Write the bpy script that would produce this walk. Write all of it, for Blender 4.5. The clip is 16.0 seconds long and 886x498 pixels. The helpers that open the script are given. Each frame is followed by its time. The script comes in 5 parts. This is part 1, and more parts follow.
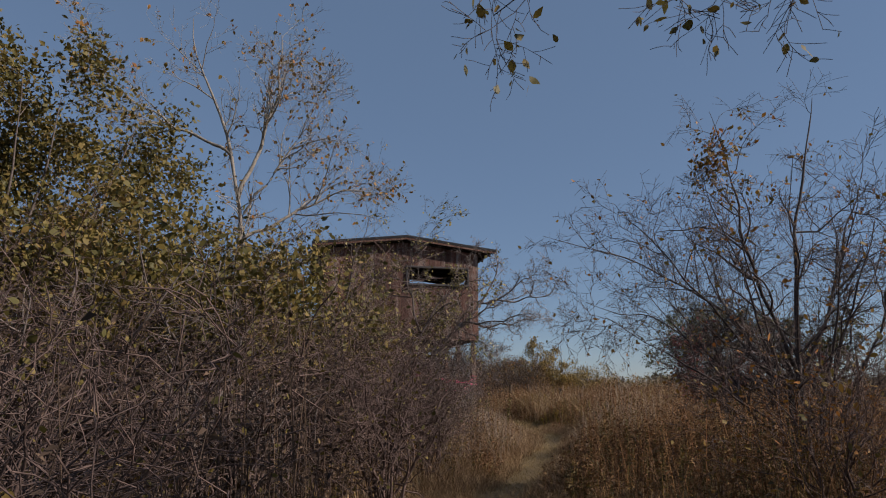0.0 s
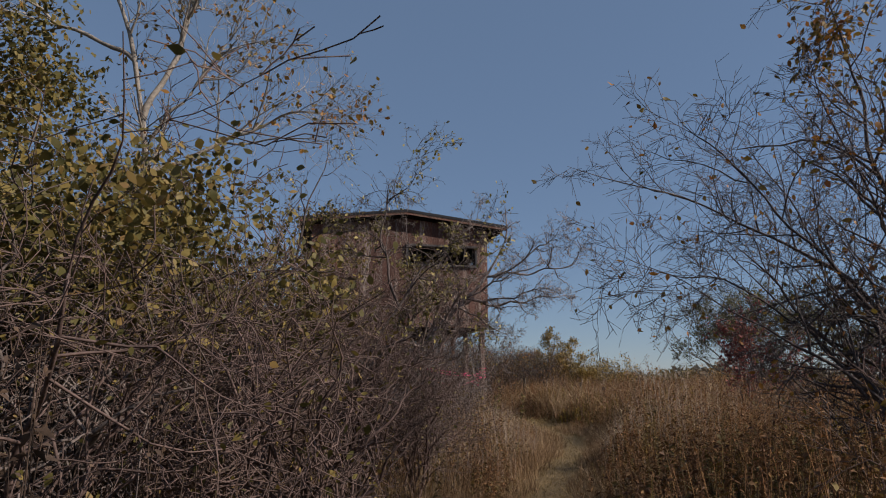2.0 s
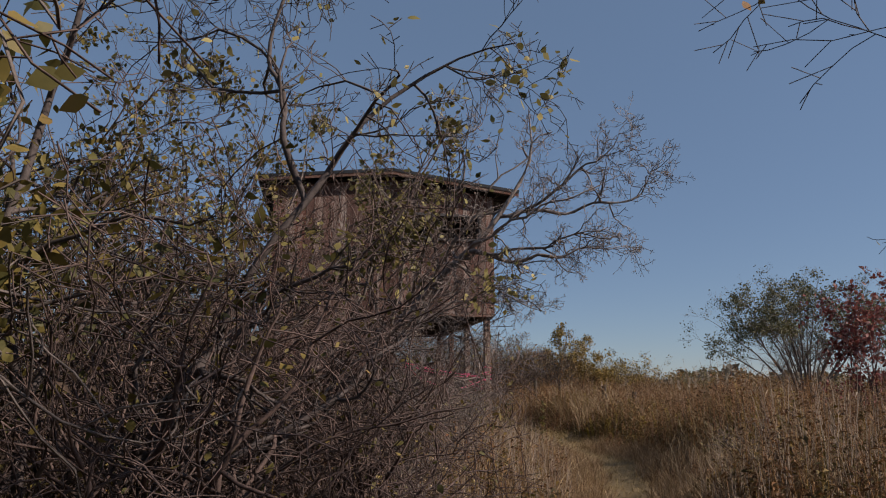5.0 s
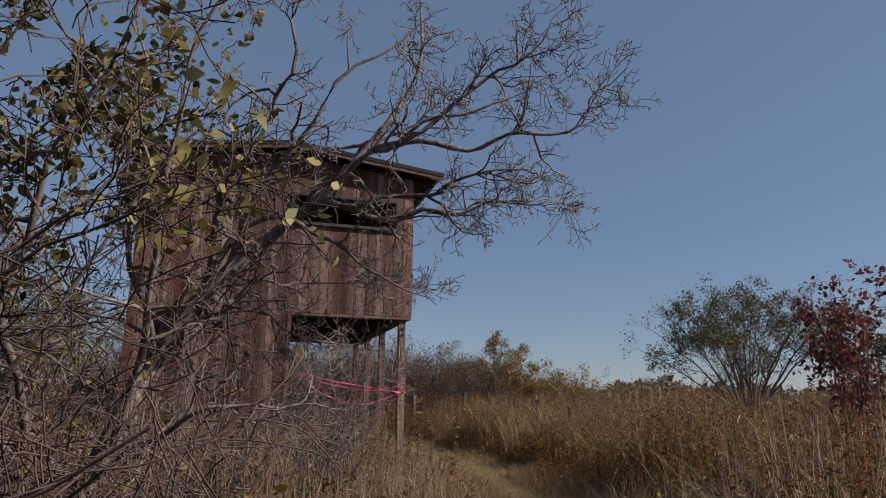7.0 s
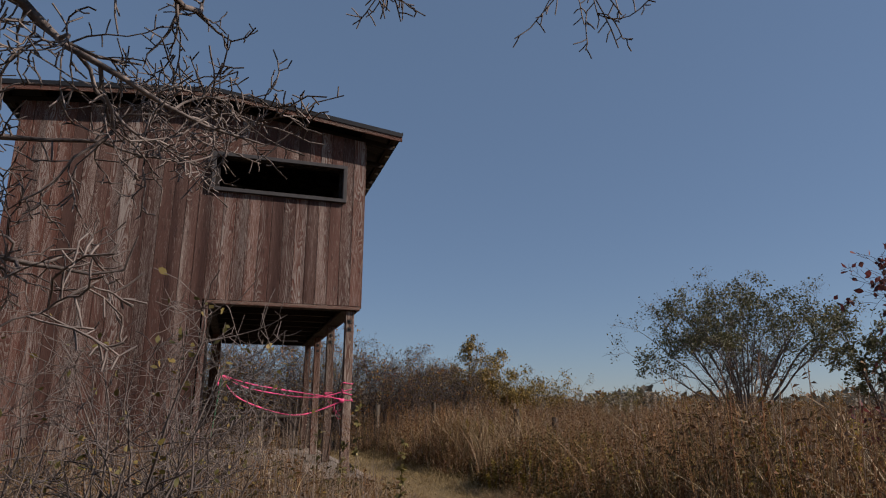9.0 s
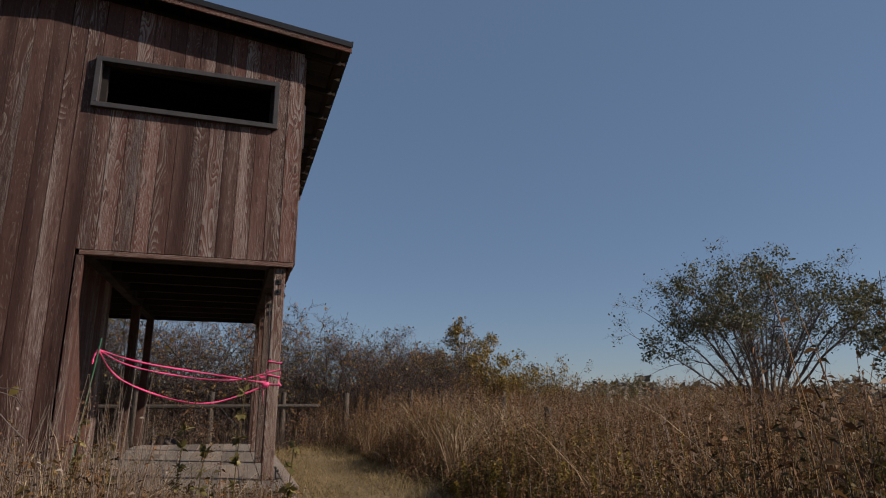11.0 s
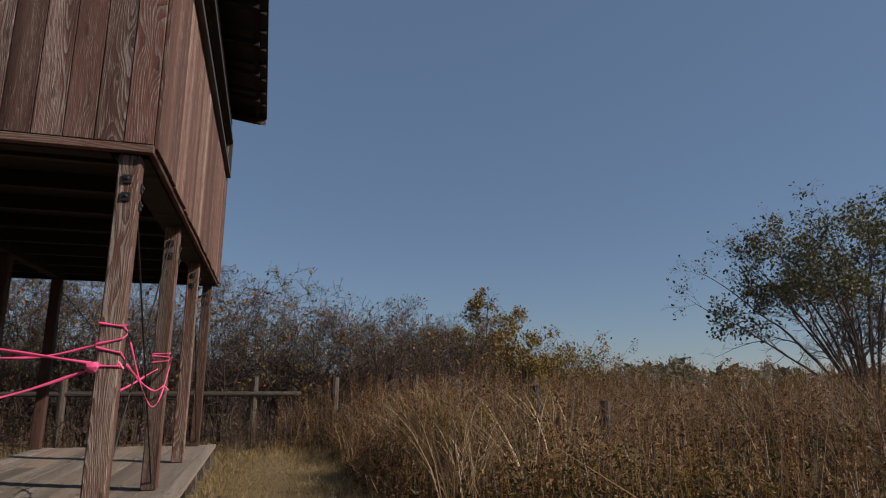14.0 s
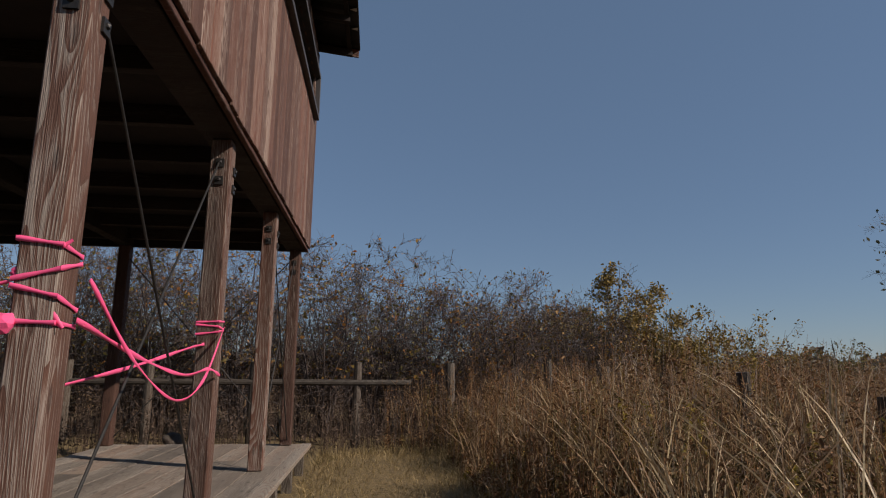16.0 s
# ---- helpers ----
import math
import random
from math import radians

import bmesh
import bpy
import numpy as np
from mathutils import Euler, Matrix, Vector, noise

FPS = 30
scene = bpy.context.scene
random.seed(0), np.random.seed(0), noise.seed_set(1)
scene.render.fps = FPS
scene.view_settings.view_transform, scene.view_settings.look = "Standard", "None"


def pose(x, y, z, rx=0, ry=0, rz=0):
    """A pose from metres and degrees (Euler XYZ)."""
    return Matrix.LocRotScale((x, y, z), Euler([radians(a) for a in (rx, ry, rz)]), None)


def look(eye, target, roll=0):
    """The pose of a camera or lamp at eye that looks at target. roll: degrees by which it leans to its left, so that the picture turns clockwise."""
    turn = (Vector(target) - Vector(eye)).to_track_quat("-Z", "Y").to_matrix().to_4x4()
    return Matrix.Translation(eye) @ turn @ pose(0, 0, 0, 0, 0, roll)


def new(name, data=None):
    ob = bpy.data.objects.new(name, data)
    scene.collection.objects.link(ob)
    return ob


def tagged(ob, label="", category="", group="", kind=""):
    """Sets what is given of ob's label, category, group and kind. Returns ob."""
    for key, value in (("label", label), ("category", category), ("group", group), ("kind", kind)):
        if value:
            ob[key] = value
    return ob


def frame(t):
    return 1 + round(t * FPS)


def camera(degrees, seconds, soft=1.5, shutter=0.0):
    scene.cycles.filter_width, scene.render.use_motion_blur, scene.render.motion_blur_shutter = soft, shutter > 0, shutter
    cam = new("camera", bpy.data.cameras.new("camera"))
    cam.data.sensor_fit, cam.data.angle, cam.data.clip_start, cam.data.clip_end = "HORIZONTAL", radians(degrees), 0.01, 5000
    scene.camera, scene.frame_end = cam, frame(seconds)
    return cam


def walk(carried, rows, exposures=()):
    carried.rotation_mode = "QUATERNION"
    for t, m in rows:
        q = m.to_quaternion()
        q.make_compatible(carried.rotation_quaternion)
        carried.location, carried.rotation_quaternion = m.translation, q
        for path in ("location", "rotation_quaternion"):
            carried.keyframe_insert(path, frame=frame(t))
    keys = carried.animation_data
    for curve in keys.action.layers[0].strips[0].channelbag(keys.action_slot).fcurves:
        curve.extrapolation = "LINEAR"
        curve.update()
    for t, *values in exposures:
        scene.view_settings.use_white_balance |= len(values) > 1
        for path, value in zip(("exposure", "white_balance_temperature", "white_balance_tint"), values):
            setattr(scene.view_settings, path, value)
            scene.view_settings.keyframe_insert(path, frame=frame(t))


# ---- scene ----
cam = camera(70.2, 16.0, soft=1.1)
PATH = [
    (0.0, pose(-4.981, -18.153, 1.030, 102.58, 0.00, -12.20)),
    (0.5, pose(-4.710, -17.624, 1.030, 102.41, 0.00, -12.25)),
    (1.0, pose(-4.490, -17.104, 1.030, 102.17, 0.00, -12.49)),
    (1.5, pose(-4.391, -16.588, 1.030, 101.89, 0.00, -12.11)),
    (2.0, pose(-4.265, -16.066, 1.030, 102.05, 0.00, -10.86)),
    (2.5, pose(-4.034, -15.529, 1.030, 102.11, 0.00, -9.98)),
    (3.0, pose(-3.943, -14.958, 1.030, 101.97, 0.00, -8.65)),
    (5.5, look((-3.32, -12.32, 1.037), (-2.892, -10.415, 1.47), 0.4)),
    (6, look((-3.084, -11.909, 1.07), (-2.581, -10.025, 1.511), 0.3)),
    (6.5, look((-2.773, -11.445, 1.121), (-2.258, -9.566, 1.575), 0.2)),
    (7, look((-2.514, -10.939, 1.14), (-1.981, -9.066, 1.594), 0.5)),
    (7.5, look((-2.28, -10.445, 1.128), (-1.72, -8.582, 1.593), 0.5)),
    (8, look((-2.079, -9.897, 1.066), (-1.506, -8.04, 1.538), 0.4)),
    (8.5, look((-1.909, -9.382, 1.069), (-1.312, -7.536, 1.552), 0.4)),
    (9, look((-1.625, -8.982, 1.081), (-1.031, -7.136, 1.571), 0.1)),
    (11.5, look((-0.338, -6.454, 1.039), (0.267, -4.601, 1.488), 0.2)),
    (12, look((-0.169, -5.903, 1.048), (0.419, -4.042, 1.487), 0.3)),
    (12.5, look((0.021, -5.42, 1.056), (0.604, -3.557, 1.494), 0.3)),
    (13, look((0.277, -4.95, 1.102), (0.838, -3.079, 1.535), 0.3)),
    (13.5, look((0.482, -4.453, 1.115), (1.02, -2.574, 1.537), 0.5)),
    (14, look((0.721, -3.954, 1.116), (1.246, -2.068, 1.525), 0.3)),
    (14.5, look((0.716, -3.396, 1.035), (1.221, -1.502, 1.434), 0.5)),
    (15, look((0.699, -2.95, 1.015), (1.153, -1.044, 1.418), 0.6)),
    (15.5, look((0.818, -2.434, 1.067), (1.117, -0.497, 1.464), 0.3)),
    (16, look((0.834, -1.865, 1.063), (1.04, 0.088, 1.441), 0.5)),
]
walk(cam, PATH, [(0.0, 0.55, 6700, 15), (5.5, 0.62, 6780, 15), (7.5, 0.54, 6780, 15), (9.0, 0.46, 6650, 15), (11.5, 0.37, 6650, 14), (16.0, 0.35, 6650, 13)])

# ---- world, sun, exposure ----
SUN_EL, SUN_AZ = radians(35), math.atan2(0.893, -0.45)
world = bpy.data.worlds.new("autumn_sky")
scene.world = world
world.use_nodes = True
sky = world.node_tree.nodes.new("ShaderNodeTexSky")
sky.sky_type, sky.sun_disc = "NISHITA", False
sky.sun_elevation, sky.sun_rotation = SUN_EL, SUN_AZ
sky.air_density, sky.dust_density, sky.ozone_density = 0.9, 0.15, 2.6
# thin even haze that flattens the sky towards the horizon
haze = world.node_tree.nodes.new("ShaderNodeMix")
haze.data_type = "RGBA"
haze.inputs[0].default_value = 0.48
haze.inputs[7].default_value = (1.88, 3.05, 4.8, 1)
world.node_tree.links.new(sky.outputs[0], haze.inputs[6])
world.node_tree.links.new(haze.outputs[2], world.node_tree.nodes["Background"].inputs[0])
world.node_tree.nodes["Background"].inputs[1].default_value = 0.056
sun = new("sun", bpy.data.lights.new("sun", "SUN"))
sun.data.energy, sun.data.angle, sun.data.color = 3.8, radians(0.6), (1.0, 0.92, 0.82)
sd = Vector((math.sin(SUN_AZ) * math.cos(SUN_EL), math.cos(SUN_AZ) * math.cos(SUN_EL), math.sin(SUN_EL)))
sun.matrix_world = look(sd * 40, (0, 0, 0))

rng = np.random.default_rng(7)


# ---- materials ----
def mat(name, rough=0.8):
    m = bpy.data.materials.new(name)
    m.use_nodes = True
    nt = m.node_tree
    b = nt.nodes["Principled BSDF"]
    b.inputs["Roughness"].default_value = rough
    b.inputs["Specular IOR Level"].default_value = 0.3
    return m, nt, b


def node(nt, kind, **values):
    n = nt.nodes.new(kind)
    for k, v in values.items():
        n.inputs[k.replace("_", " ")].default_value = v
    return n


def ramp(nt, fac, stops):
    r = nt.nodes.new("ShaderNodeValToRGB")
    els = r.color_ramp.elements
    while len(els) < len(stops):
        els.new(0.5)
    for e, (p, c) in zip(els, stops):
        e.position, e.color = p, (*c, 1)
    nt.links.new(fac, r.inputs[0])
    return r.outputs[0]


def mix(nt, fac, a, b, kind="MIX"):
    m = nt.nodes.new("ShaderNodeMix")
    m.data_type, m.blend_type = "RGBA", kind
    if hasattr(fac, "default_value"):
        nt.links.new(fac, m.inputs[0])
    else:
        m.inputs[0].default_value = fac
    for s, v in ((6, a), (7, b)):
        if hasattr(v, "default_value"):
            nt.links.new(v, m.inputs[s])
        else:
            m.inputs[s].default_value = (*v, 1)
    return m.outputs[2]


def math_node(nt, op, a, b=0.0):
    m = nt.nodes.new("ShaderNodeMath")
    m.operation = op
    for i, v in enumerate((a, b)):
        if hasattr(v, "default_value"):
            nt.links.new(v, m.inputs[i])
        else:
            m.inputs[i].default_value = v
    return m.outputs[0]


def bump(nt, b, height, strength, distance=0.004):
    n = node(nt, "ShaderNodeBump", Strength=strength, Distance=distance)
    nt.links.new(height, n.inputs["Height"])
    nt.links.new(n.outputs[0], b.inputs["Normal"])


def wood(name, stain, worn, wear, axis=2, grain=1.0, rough=0.72, rings_dark=0.5, swirls=3.5):
    """Weathered timber: stain worn to grey along the grain, with rings, knots and cracks; axis is the way of the grain."""
    m, nt, b = mat(name, rough)
    tc = nt.nodes.new("ShaderNodeTexCoord")
    info = nt.nodes.new("ShaderNodeObjectInfo")
    shift = nt.nodes.new("ShaderNodeVectorMath")
    shift.operation = "MULTIPLY_ADD"
    comb = nt.nodes.new("ShaderNodeCombineXYZ")
    for i in range(3):
        nt.links.new(info.outputs["Random"], comb.inputs[i])
    nt.links.new(comb.outputs[0], shift.inputs[0])
    shift.inputs[1].default_value = (31.0, 17.0, 43.0)
    nt.links.new(tc.outputs["Object"], shift.inputs[2])
    # knots bend the grain
    stretch = [1.0, 1.0, 1.0]
    stretch[axis] = 0.075
    mp = nt.nodes.new("ShaderNodeMapping")
    mp.inputs["Scale"].default_value = stretch
    nt.links.new(shift.outputs[0], mp.inputs["Vector"])
    warp = node(nt, "ShaderNodeTexNoise", Scale=9.0, Detail=2.0)
    nt.links.new(mp.outputs[0], warp.inputs["Vector"])
    rings = node(nt, "ShaderNodeTexNoise", Scale=3.2, Detail=1.0)
    nt.links.new(mp.outputs[0], rings.inputs["Vector"])
    raw = math_node(nt, "ADD", math_node(nt, "MULTIPLY", rings.outputs[0], 78.0), math_node(nt, "MULTIPLY", warp.outputs[0], 3.0))
    fine_map = nt.nodes.new("ShaderNodeMapping")
    s2 = [1.0, 1.0, 1.0]
    s2[axis] = 0.018
    fine_map.inputs["Scale"].default_value = s2
    nt.links.new(shift.outputs[0], fine_map.inputs["Vector"])
    fine = node(nt, "ShaderNodeTexNoise", Scale=300.0, Detail=3.0, Roughness=0.6)
    nt.links.new(fine_map.outputs[0], fine.inputs["Vector"])
    # knots lie on the face: across the board and along it
    sep = nt.nodes.new("ShaderNodeSeparateXYZ")
    nt.links.new(shift.outputs[0], sep.inputs[0])
    o1, o2 = [i for i in range(3) if i != axis]
    face = nt.nodes.new("ShaderNodeCombineXYZ")
    nt.links.new(math_node(nt, "MULTIPLY", math_node(nt, "ADD", sep.outputs[o1], sep.outputs[o2]), 7.5), face.inputs[0])
    nt.links.new(math_node(nt, "MULTIPLY", sep.outputs[axis], 2.0), face.inputs[1])
    knots = node(nt, "ShaderNodeTexVoronoi", Scale=1.0)
    knots.voronoi_dimensions = "2D"
    nt.links.new(face.outputs[0], knots.inputs["Vector"])
    knot = ramp(nt, knots.outputs["Distance"], [(0.06, (1, 1, 1)), (0.1, (0, 0, 0))])
    swirl = math_node(nt, "MULTIPLY", math_node(nt, "POWER", math_node(nt, "SUBTRACT", 1.0, math_node(nt, "MINIMUM", knots.outputs["Distance"], 1.0)), 4.0), swirls)
    lines = math_node(nt, "FRACT", math_node(nt, "ADD", raw, swirl))
    # worn patches, stronger on some boards
    patch = node(nt, "ShaderNodeTexNoise", Scale=2.6, Detail=4.0, Roughness=0.6)
    nt.links.new(mp.outputs[0], patch.inputs["Vector"])
    w = math_node(nt, "ADD", math_node(nt, "ADD", math_node(nt, "MULTIPLY", patch.outputs[0], 1.15), -0.09), math_node(nt, "MULTIPLY", math_node(nt, "SUBTRACT", info.outputs["Random"], 0.5), wear))
    w = math_node(nt, "ADD", w, math_node(nt, "MULTIPLY", math_node(nt, "SUBTRACT", fine.outputs[0], 0.5), 0.95))
    w = math_node(nt, "ADD", w, math_node(nt, "MULTIPLY", math_node(nt, "SUBTRACT", lines, 0.5), 0.36))
    worn_mask = ramp(nt, w, [(0.53, (0, 0, 0)), (0.76, (1, 1, 1))])
    tint = ramp(nt, info.outputs["Random"], [(0.0, [c * 0.7 for c in stain]), (0.45, stain), (1.0, [min(1, stain[0] * 1.35), stain[1] * 1.15, stain[2] * 1.05])])
    ring_dark = ramp(nt, lines, [(0.0, (0.6, 0.56, 0.54)), (0.25, (1, 1, 1)), (0.8, (1, 1, 1)), (1.0, (0.6, 0.56, 0.54))])
    col = mix(nt, worn_mask, tint, worn)
    col = mix(nt, rings_dark, col, ring_dark, "MULTIPLY")
    col = mix(nt, math_node(nt, "MULTIPLY", knot, 0.6), col, [c * 0.35 for c in stain])
    streak = ramp(nt, fine.outputs[0], [(0.3, (0.62, 0.6, 0.58)), (0.55, (1, 1, 1))])
    col = mix(nt, 0.8, col, streak, "MULTIPLY")
    nt.links.new(col, b.inputs["Base Color"])
    h = math_node(nt, "ADD", math_node(nt, "MULTIPLY", lines, 0.45), fine.outputs[0])
    bump(nt, b, h, 0.8 * grain, 0.006)
    return m


def plain(name, colour, rough, metal=0.0, scale=40.0, spread=0.25, relief=0.2):
    m, nt, b = mat(name, rough)
    tc = nt.nodes.new("ShaderNodeTexCoord")
    n1 = node(nt, "ShaderNodeTexNoise", Scale=scale, Detail=5.0)
    n2 = node(nt, "ShaderNodeTexNoise", Scale=scale * 0.12, Detail=3.0)
    for n in (n1, n2):
        nt.links.new(tc.outputs["Object"], n.inputs["Vector"])
    f = math_node(nt, "MULTIPLY", math_node(nt, "ADD", n1.outputs[0], n2.outputs[0]), 0.5)
    lo, hi = [c * (1 - spread) for c in colour], [min(1, c * (1 + spread)) for c in colour]
    nt.links.new(ramp(nt, f, [(0.35, lo), (0.65, hi)]), b.inputs["Base Color"])
    b.inputs["Metallic"].default_value = metal
    if relief:
        bump(nt, b, n1.outputs[0], relief)
    return m


def foliage(name, stops, rough=0.6, through_light=0.25, gloss=0.3):
    """Leaves or blades; every leaf takes its own tint."""
    m, nt, b = mat(name, rough)
    b.inputs["Specular IOR Level"].default_value = gloss
    g = nt.nodes.new("ShaderNodeNewGeometry")
    tc = nt.nodes.new("ShaderNodeTexCoord")
    n1 = node(nt, "ShaderNodeTexNoise", Scale=0.9, Detail=3.0)
    n2 = node(nt, "ShaderNodeTexNoise", Scale=60.0, Detail=2.0)
    for n in (n1, n2):
        nt.links.new(tc.outputs["Object"], n.inputs["Vector"])
    f = math_node(nt, "ADD", math_node(nt, "MULTIPLY", g.outputs["Random Per Island"], 0.75),
                  math_node(nt, "MULTIPLY", math_node(nt, "SUBTRACT", n1.outputs[0], 0.35), 0.7))
    f = math_node(nt, "ADD", f, math_node(nt, "MULTIPLY", math_node(nt, "SUBTRACT", n2.outputs[0], 0.5), 0.25))
    c = ramp(nt, f, stops)
    nt.links.new(c, b.inputs["Base Color"])
    tr = nt.nodes.new("ShaderNodeBsdfTranslucent")
    nt.links.new(c, tr.inputs[0])
    mx = nt.nodes.new("ShaderNodeMixShader")
    mx.inputs[0].default_value = through_light
    nt.links.new(b.outputs[0], mx.inputs[1])
    nt.links.new(tr.outputs[0], mx.inputs[2])
    nt.links.new(mx.outputs[0], nt.nodes["Material Output"].inputs[0])
    return m


def bark(name, a, b_col, scale=30.0, relief=0.6):
    m, nt, b = mat(name, 0.85)
    tc = nt.nodes.new("ShaderNodeTexCoord")
    n1 = node(nt, "ShaderNodeTexNoise", Scale=scale, Detail=6.0, Roughness=0.7)
    n2 = node(nt, "ShaderNodeTexNoise", Scale=2.2, Detail=3.0)
    for n in (n1, n2):
        nt.links.new(tc.outputs["Object"], n.inputs["Vector"])
    f = math_node(nt, "ADD", math_node(nt, "MULTIPLY", n1.outputs[0], 0.6), math_node(nt, "MULTIPLY", n2.outputs[0], 0.4))
    nt.links.new(ramp(nt, f, [(0.35, a), (0.64, b_col)]), b.inputs["Base Color"])
    bump(nt, b, n1.outputs[0], relief, 0.006)
    return m


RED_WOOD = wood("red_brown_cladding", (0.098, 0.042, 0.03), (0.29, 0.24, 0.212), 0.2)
# same boards as the front, stain lightened for the sun on this side
SIDE_WOOD = wood("sunlit_tone_cladding", (0.13, 0.062, 0.042), (0.34, 0.25, 0.2), 0.06, rings_dark=0.3)
POST_WOOD = wood("post_timber", (0.112, 0.055, 0.038), (0.3, 0.245, 0.205), 0.2, grain=1.2, rings_dark=0.35, swirls=2.0)
# dark timber, made darker still for the shade under the floor
SHADED_WOOD = wood("shade_darkened_timber", (0.024, 0.015, 0.012), (0.048, 0.037, 0.031), 0.2, axis=0)
TRIM_WOOD = wood("red_trim", (0.12, 0.05, 0.035), (0.2, 0.15, 0.12), 0.2, axis=0)
DECK_WOOD = wood("grey_deck_boards", (0.185, 0.152, 0.122), (0.27, 0.235, 0.195), 0.2, axis=1, grain=0.8)
FENCE_WOOD = wood("grey_fence_timber", (0.066, 0.053, 0.042), (0.155, 0.133, 0.11), 0.3)
FRAME_METAL = plain("dark_window_frame", (0.055, 0.05, 0.05), 0.55, 0.0, 60)
ROOF_METAL = plain("black_roofing_sheet", (0.022, 0.022, 0.024), 0.5, 0.2, 25)
STEEL = plain("blackened_steel", (0.05, 0.046, 0.043), 0.5, 0.7, 90)
TAPE = plain("pink_plastic_tape", (0.85, 0.10, 0.24), 0.35, 0.0, 30, 0.1, 0.05)
# pale grey that imitates daylight showing in the roof ribs
RIB_LIGHT = plain("rib_light_grey", (0.6, 0.59, 0.57), 0.5, 0.0, 60)
# near-black stands in for the shade inside and under the hut
INNER_SHADE = plain("shade_black_board", (0.02, 0.014, 0.012), 0.85, 0.0, 12)
BARK_DARK = bark("dark_thorn_bark", (0.038, 0.029, 0.027), (0.12, 0.096, 0.09))
# paler copy of the thorn bark with sunlight put into its colour
BARK_LIT = bark("lit_grey_thorn_bark", (0.065, 0.05, 0.045), (0.27, 0.222, 0.2))
BARK_RED = bark("reddish_shrub_bark", (0.03, 0.019, 0.017), (0.165, 0.112, 0.097))
BARK_GREY = bark("grey_brown_bark", (0.06, 0.047, 0.042), (0.19, 0.155, 0.14))
BARK_PALE = bark("pale_trunk_bark", (0.12, 0.105, 0.09), (0.32, 0.285, 0.245))
STALK = foliage("grey_dead_stalk", [(0.0, (0.09, 0.065, 0.05)), (0.5, (0.2, 0.15, 0.115)), (1.0, (0.36, 0.29, 0.23))], 0.8, 0.1)
LEAF_OLIVE = foliage("olive_yellow_leaf", [(0.0, (0.055, 0.055, 0.016)), (0.4, (0.12, 0.1, 0.028)), (0.75, (0.2, 0.145, 0.04)), (1.0, (0.215, 0.125, 0.05))])
LEAF_ORANGE = foliage("orange_brown_leaf", [(0.0, (0.08, 0.075, 0.02)), (0.35, (0.2, 0.13, 0.03)), (0.7, (0.32, 0.14, 0.03)), (1.0, (0.22, 0.075, 0.035))])
LEAF_PALE = foliage("pale_green_leaf", [(0.0, (0.12, 0.11, 0.035)), (0.5, (0.26, 0.22, 0.075)), (1.0, (0.4, 0.32, 0.13))])
LEAF_BUSH = foliage("golden_olive_leaf", [(0.0, (0.085, 0.07, 0.02)), (0.5, (0.22, 0.15, 0.036)), (1.0, (0.38, 0.23, 0.05))])
LEAF_MIXED = foliage("olive_to_pale_leaf", [(0.0, (0.05, 0.045, 0.018)), (0.55, (0.15, 0.125, 0.04)), (1.0, (0.38, 0.31, 0.11))])
LEAF_RED = foliage("dull_red_leaf", [(0.0, (0.08, 0.032, 0.028)), (0.5, (0.2, 0.055, 0.05)), (1.0, (0.28, 0.11, 0.065))])
LEAF_WILLOW = foliage("grey_green_willow_leaf", [(0.0, (0.05, 0.054, 0.027)), (0.5, (0.1, 0.1, 0.045)), (1.0, (0.18, 0.15, 0.07))])
LEAF_YELLOW = foliage("yellow_leaf", [(0.0, (0.11, 0.1, 0.02)), (0.5, (0.28, 0.2, 0.03)), (1.0, (0.38, 0.24, 0.05))])
REED = foliage("dry_reed_blade", [(0.0, (0.08, 0.046, 0.024)), (0.4, (0.185, 0.11, 0.055)), (0.75, (0.32, 0.21, 0.115)), (1.0, (0.5, 0.375, 0.235))], 0.6, 0.25)
WEED = foliage("brown_weed", [(0.0, (0.06, 0.03, 0.017)), (0.4, (0.145, 0.071, 0.031)), (0.7, (0.21, 0.118, 0.046)), (1.0, (0.235, 0.083, 0.035))], 0.7, 0.2)
BRUSH = foliage("dark_dead_brush", [(0.0, (0.035, 0.023, 0.017)), (0.6, (0.085, 0.056, 0.04)), (1.0, (0.16, 0.105, 0.07))], 0.8, 0.1)
WEED_GREEN = foliage("olive_weed", [(0.0, (0.045, 0.038, 0.015)), (0.55, (0.115, 0.082, 0.027)), (1.0, (0.28, 0.165, 0.034))], 0.7, 0.2)
LAWN = foliage("trodden_grass", [(0.0, (0.12, 0.09, 0.034)), (0.45, (0.25, 0.175, 0.075)), (1.0, (0.42, 0.31, 0.16))], 0.7, 0.2)
STRAW = foliage("pale_straw_blade", [(0.0, (0.26, 0.18, 0.09)), (0.5, (0.42, 0.31, 0.17)), (1.0, (0.6, 0.48, 0.31))], 0.5, 0.2)
PLUME = foliage("pale_reed_plume", [(0.0, (0.3, 0.24, 0.17)), (1.0, (0.5, 0.43, 0.34))], 0.9, 0.3)
# leaf colours paled and greyed to carry the haze of distance
FAR_LEAF = foliage("hazed_distant_wood", [(0.0, (0.085, 0.075, 0.06)), (0.5, (0.15, 0.125, 0.09)), (1.0, (0.21, 0.165, 0.11))])


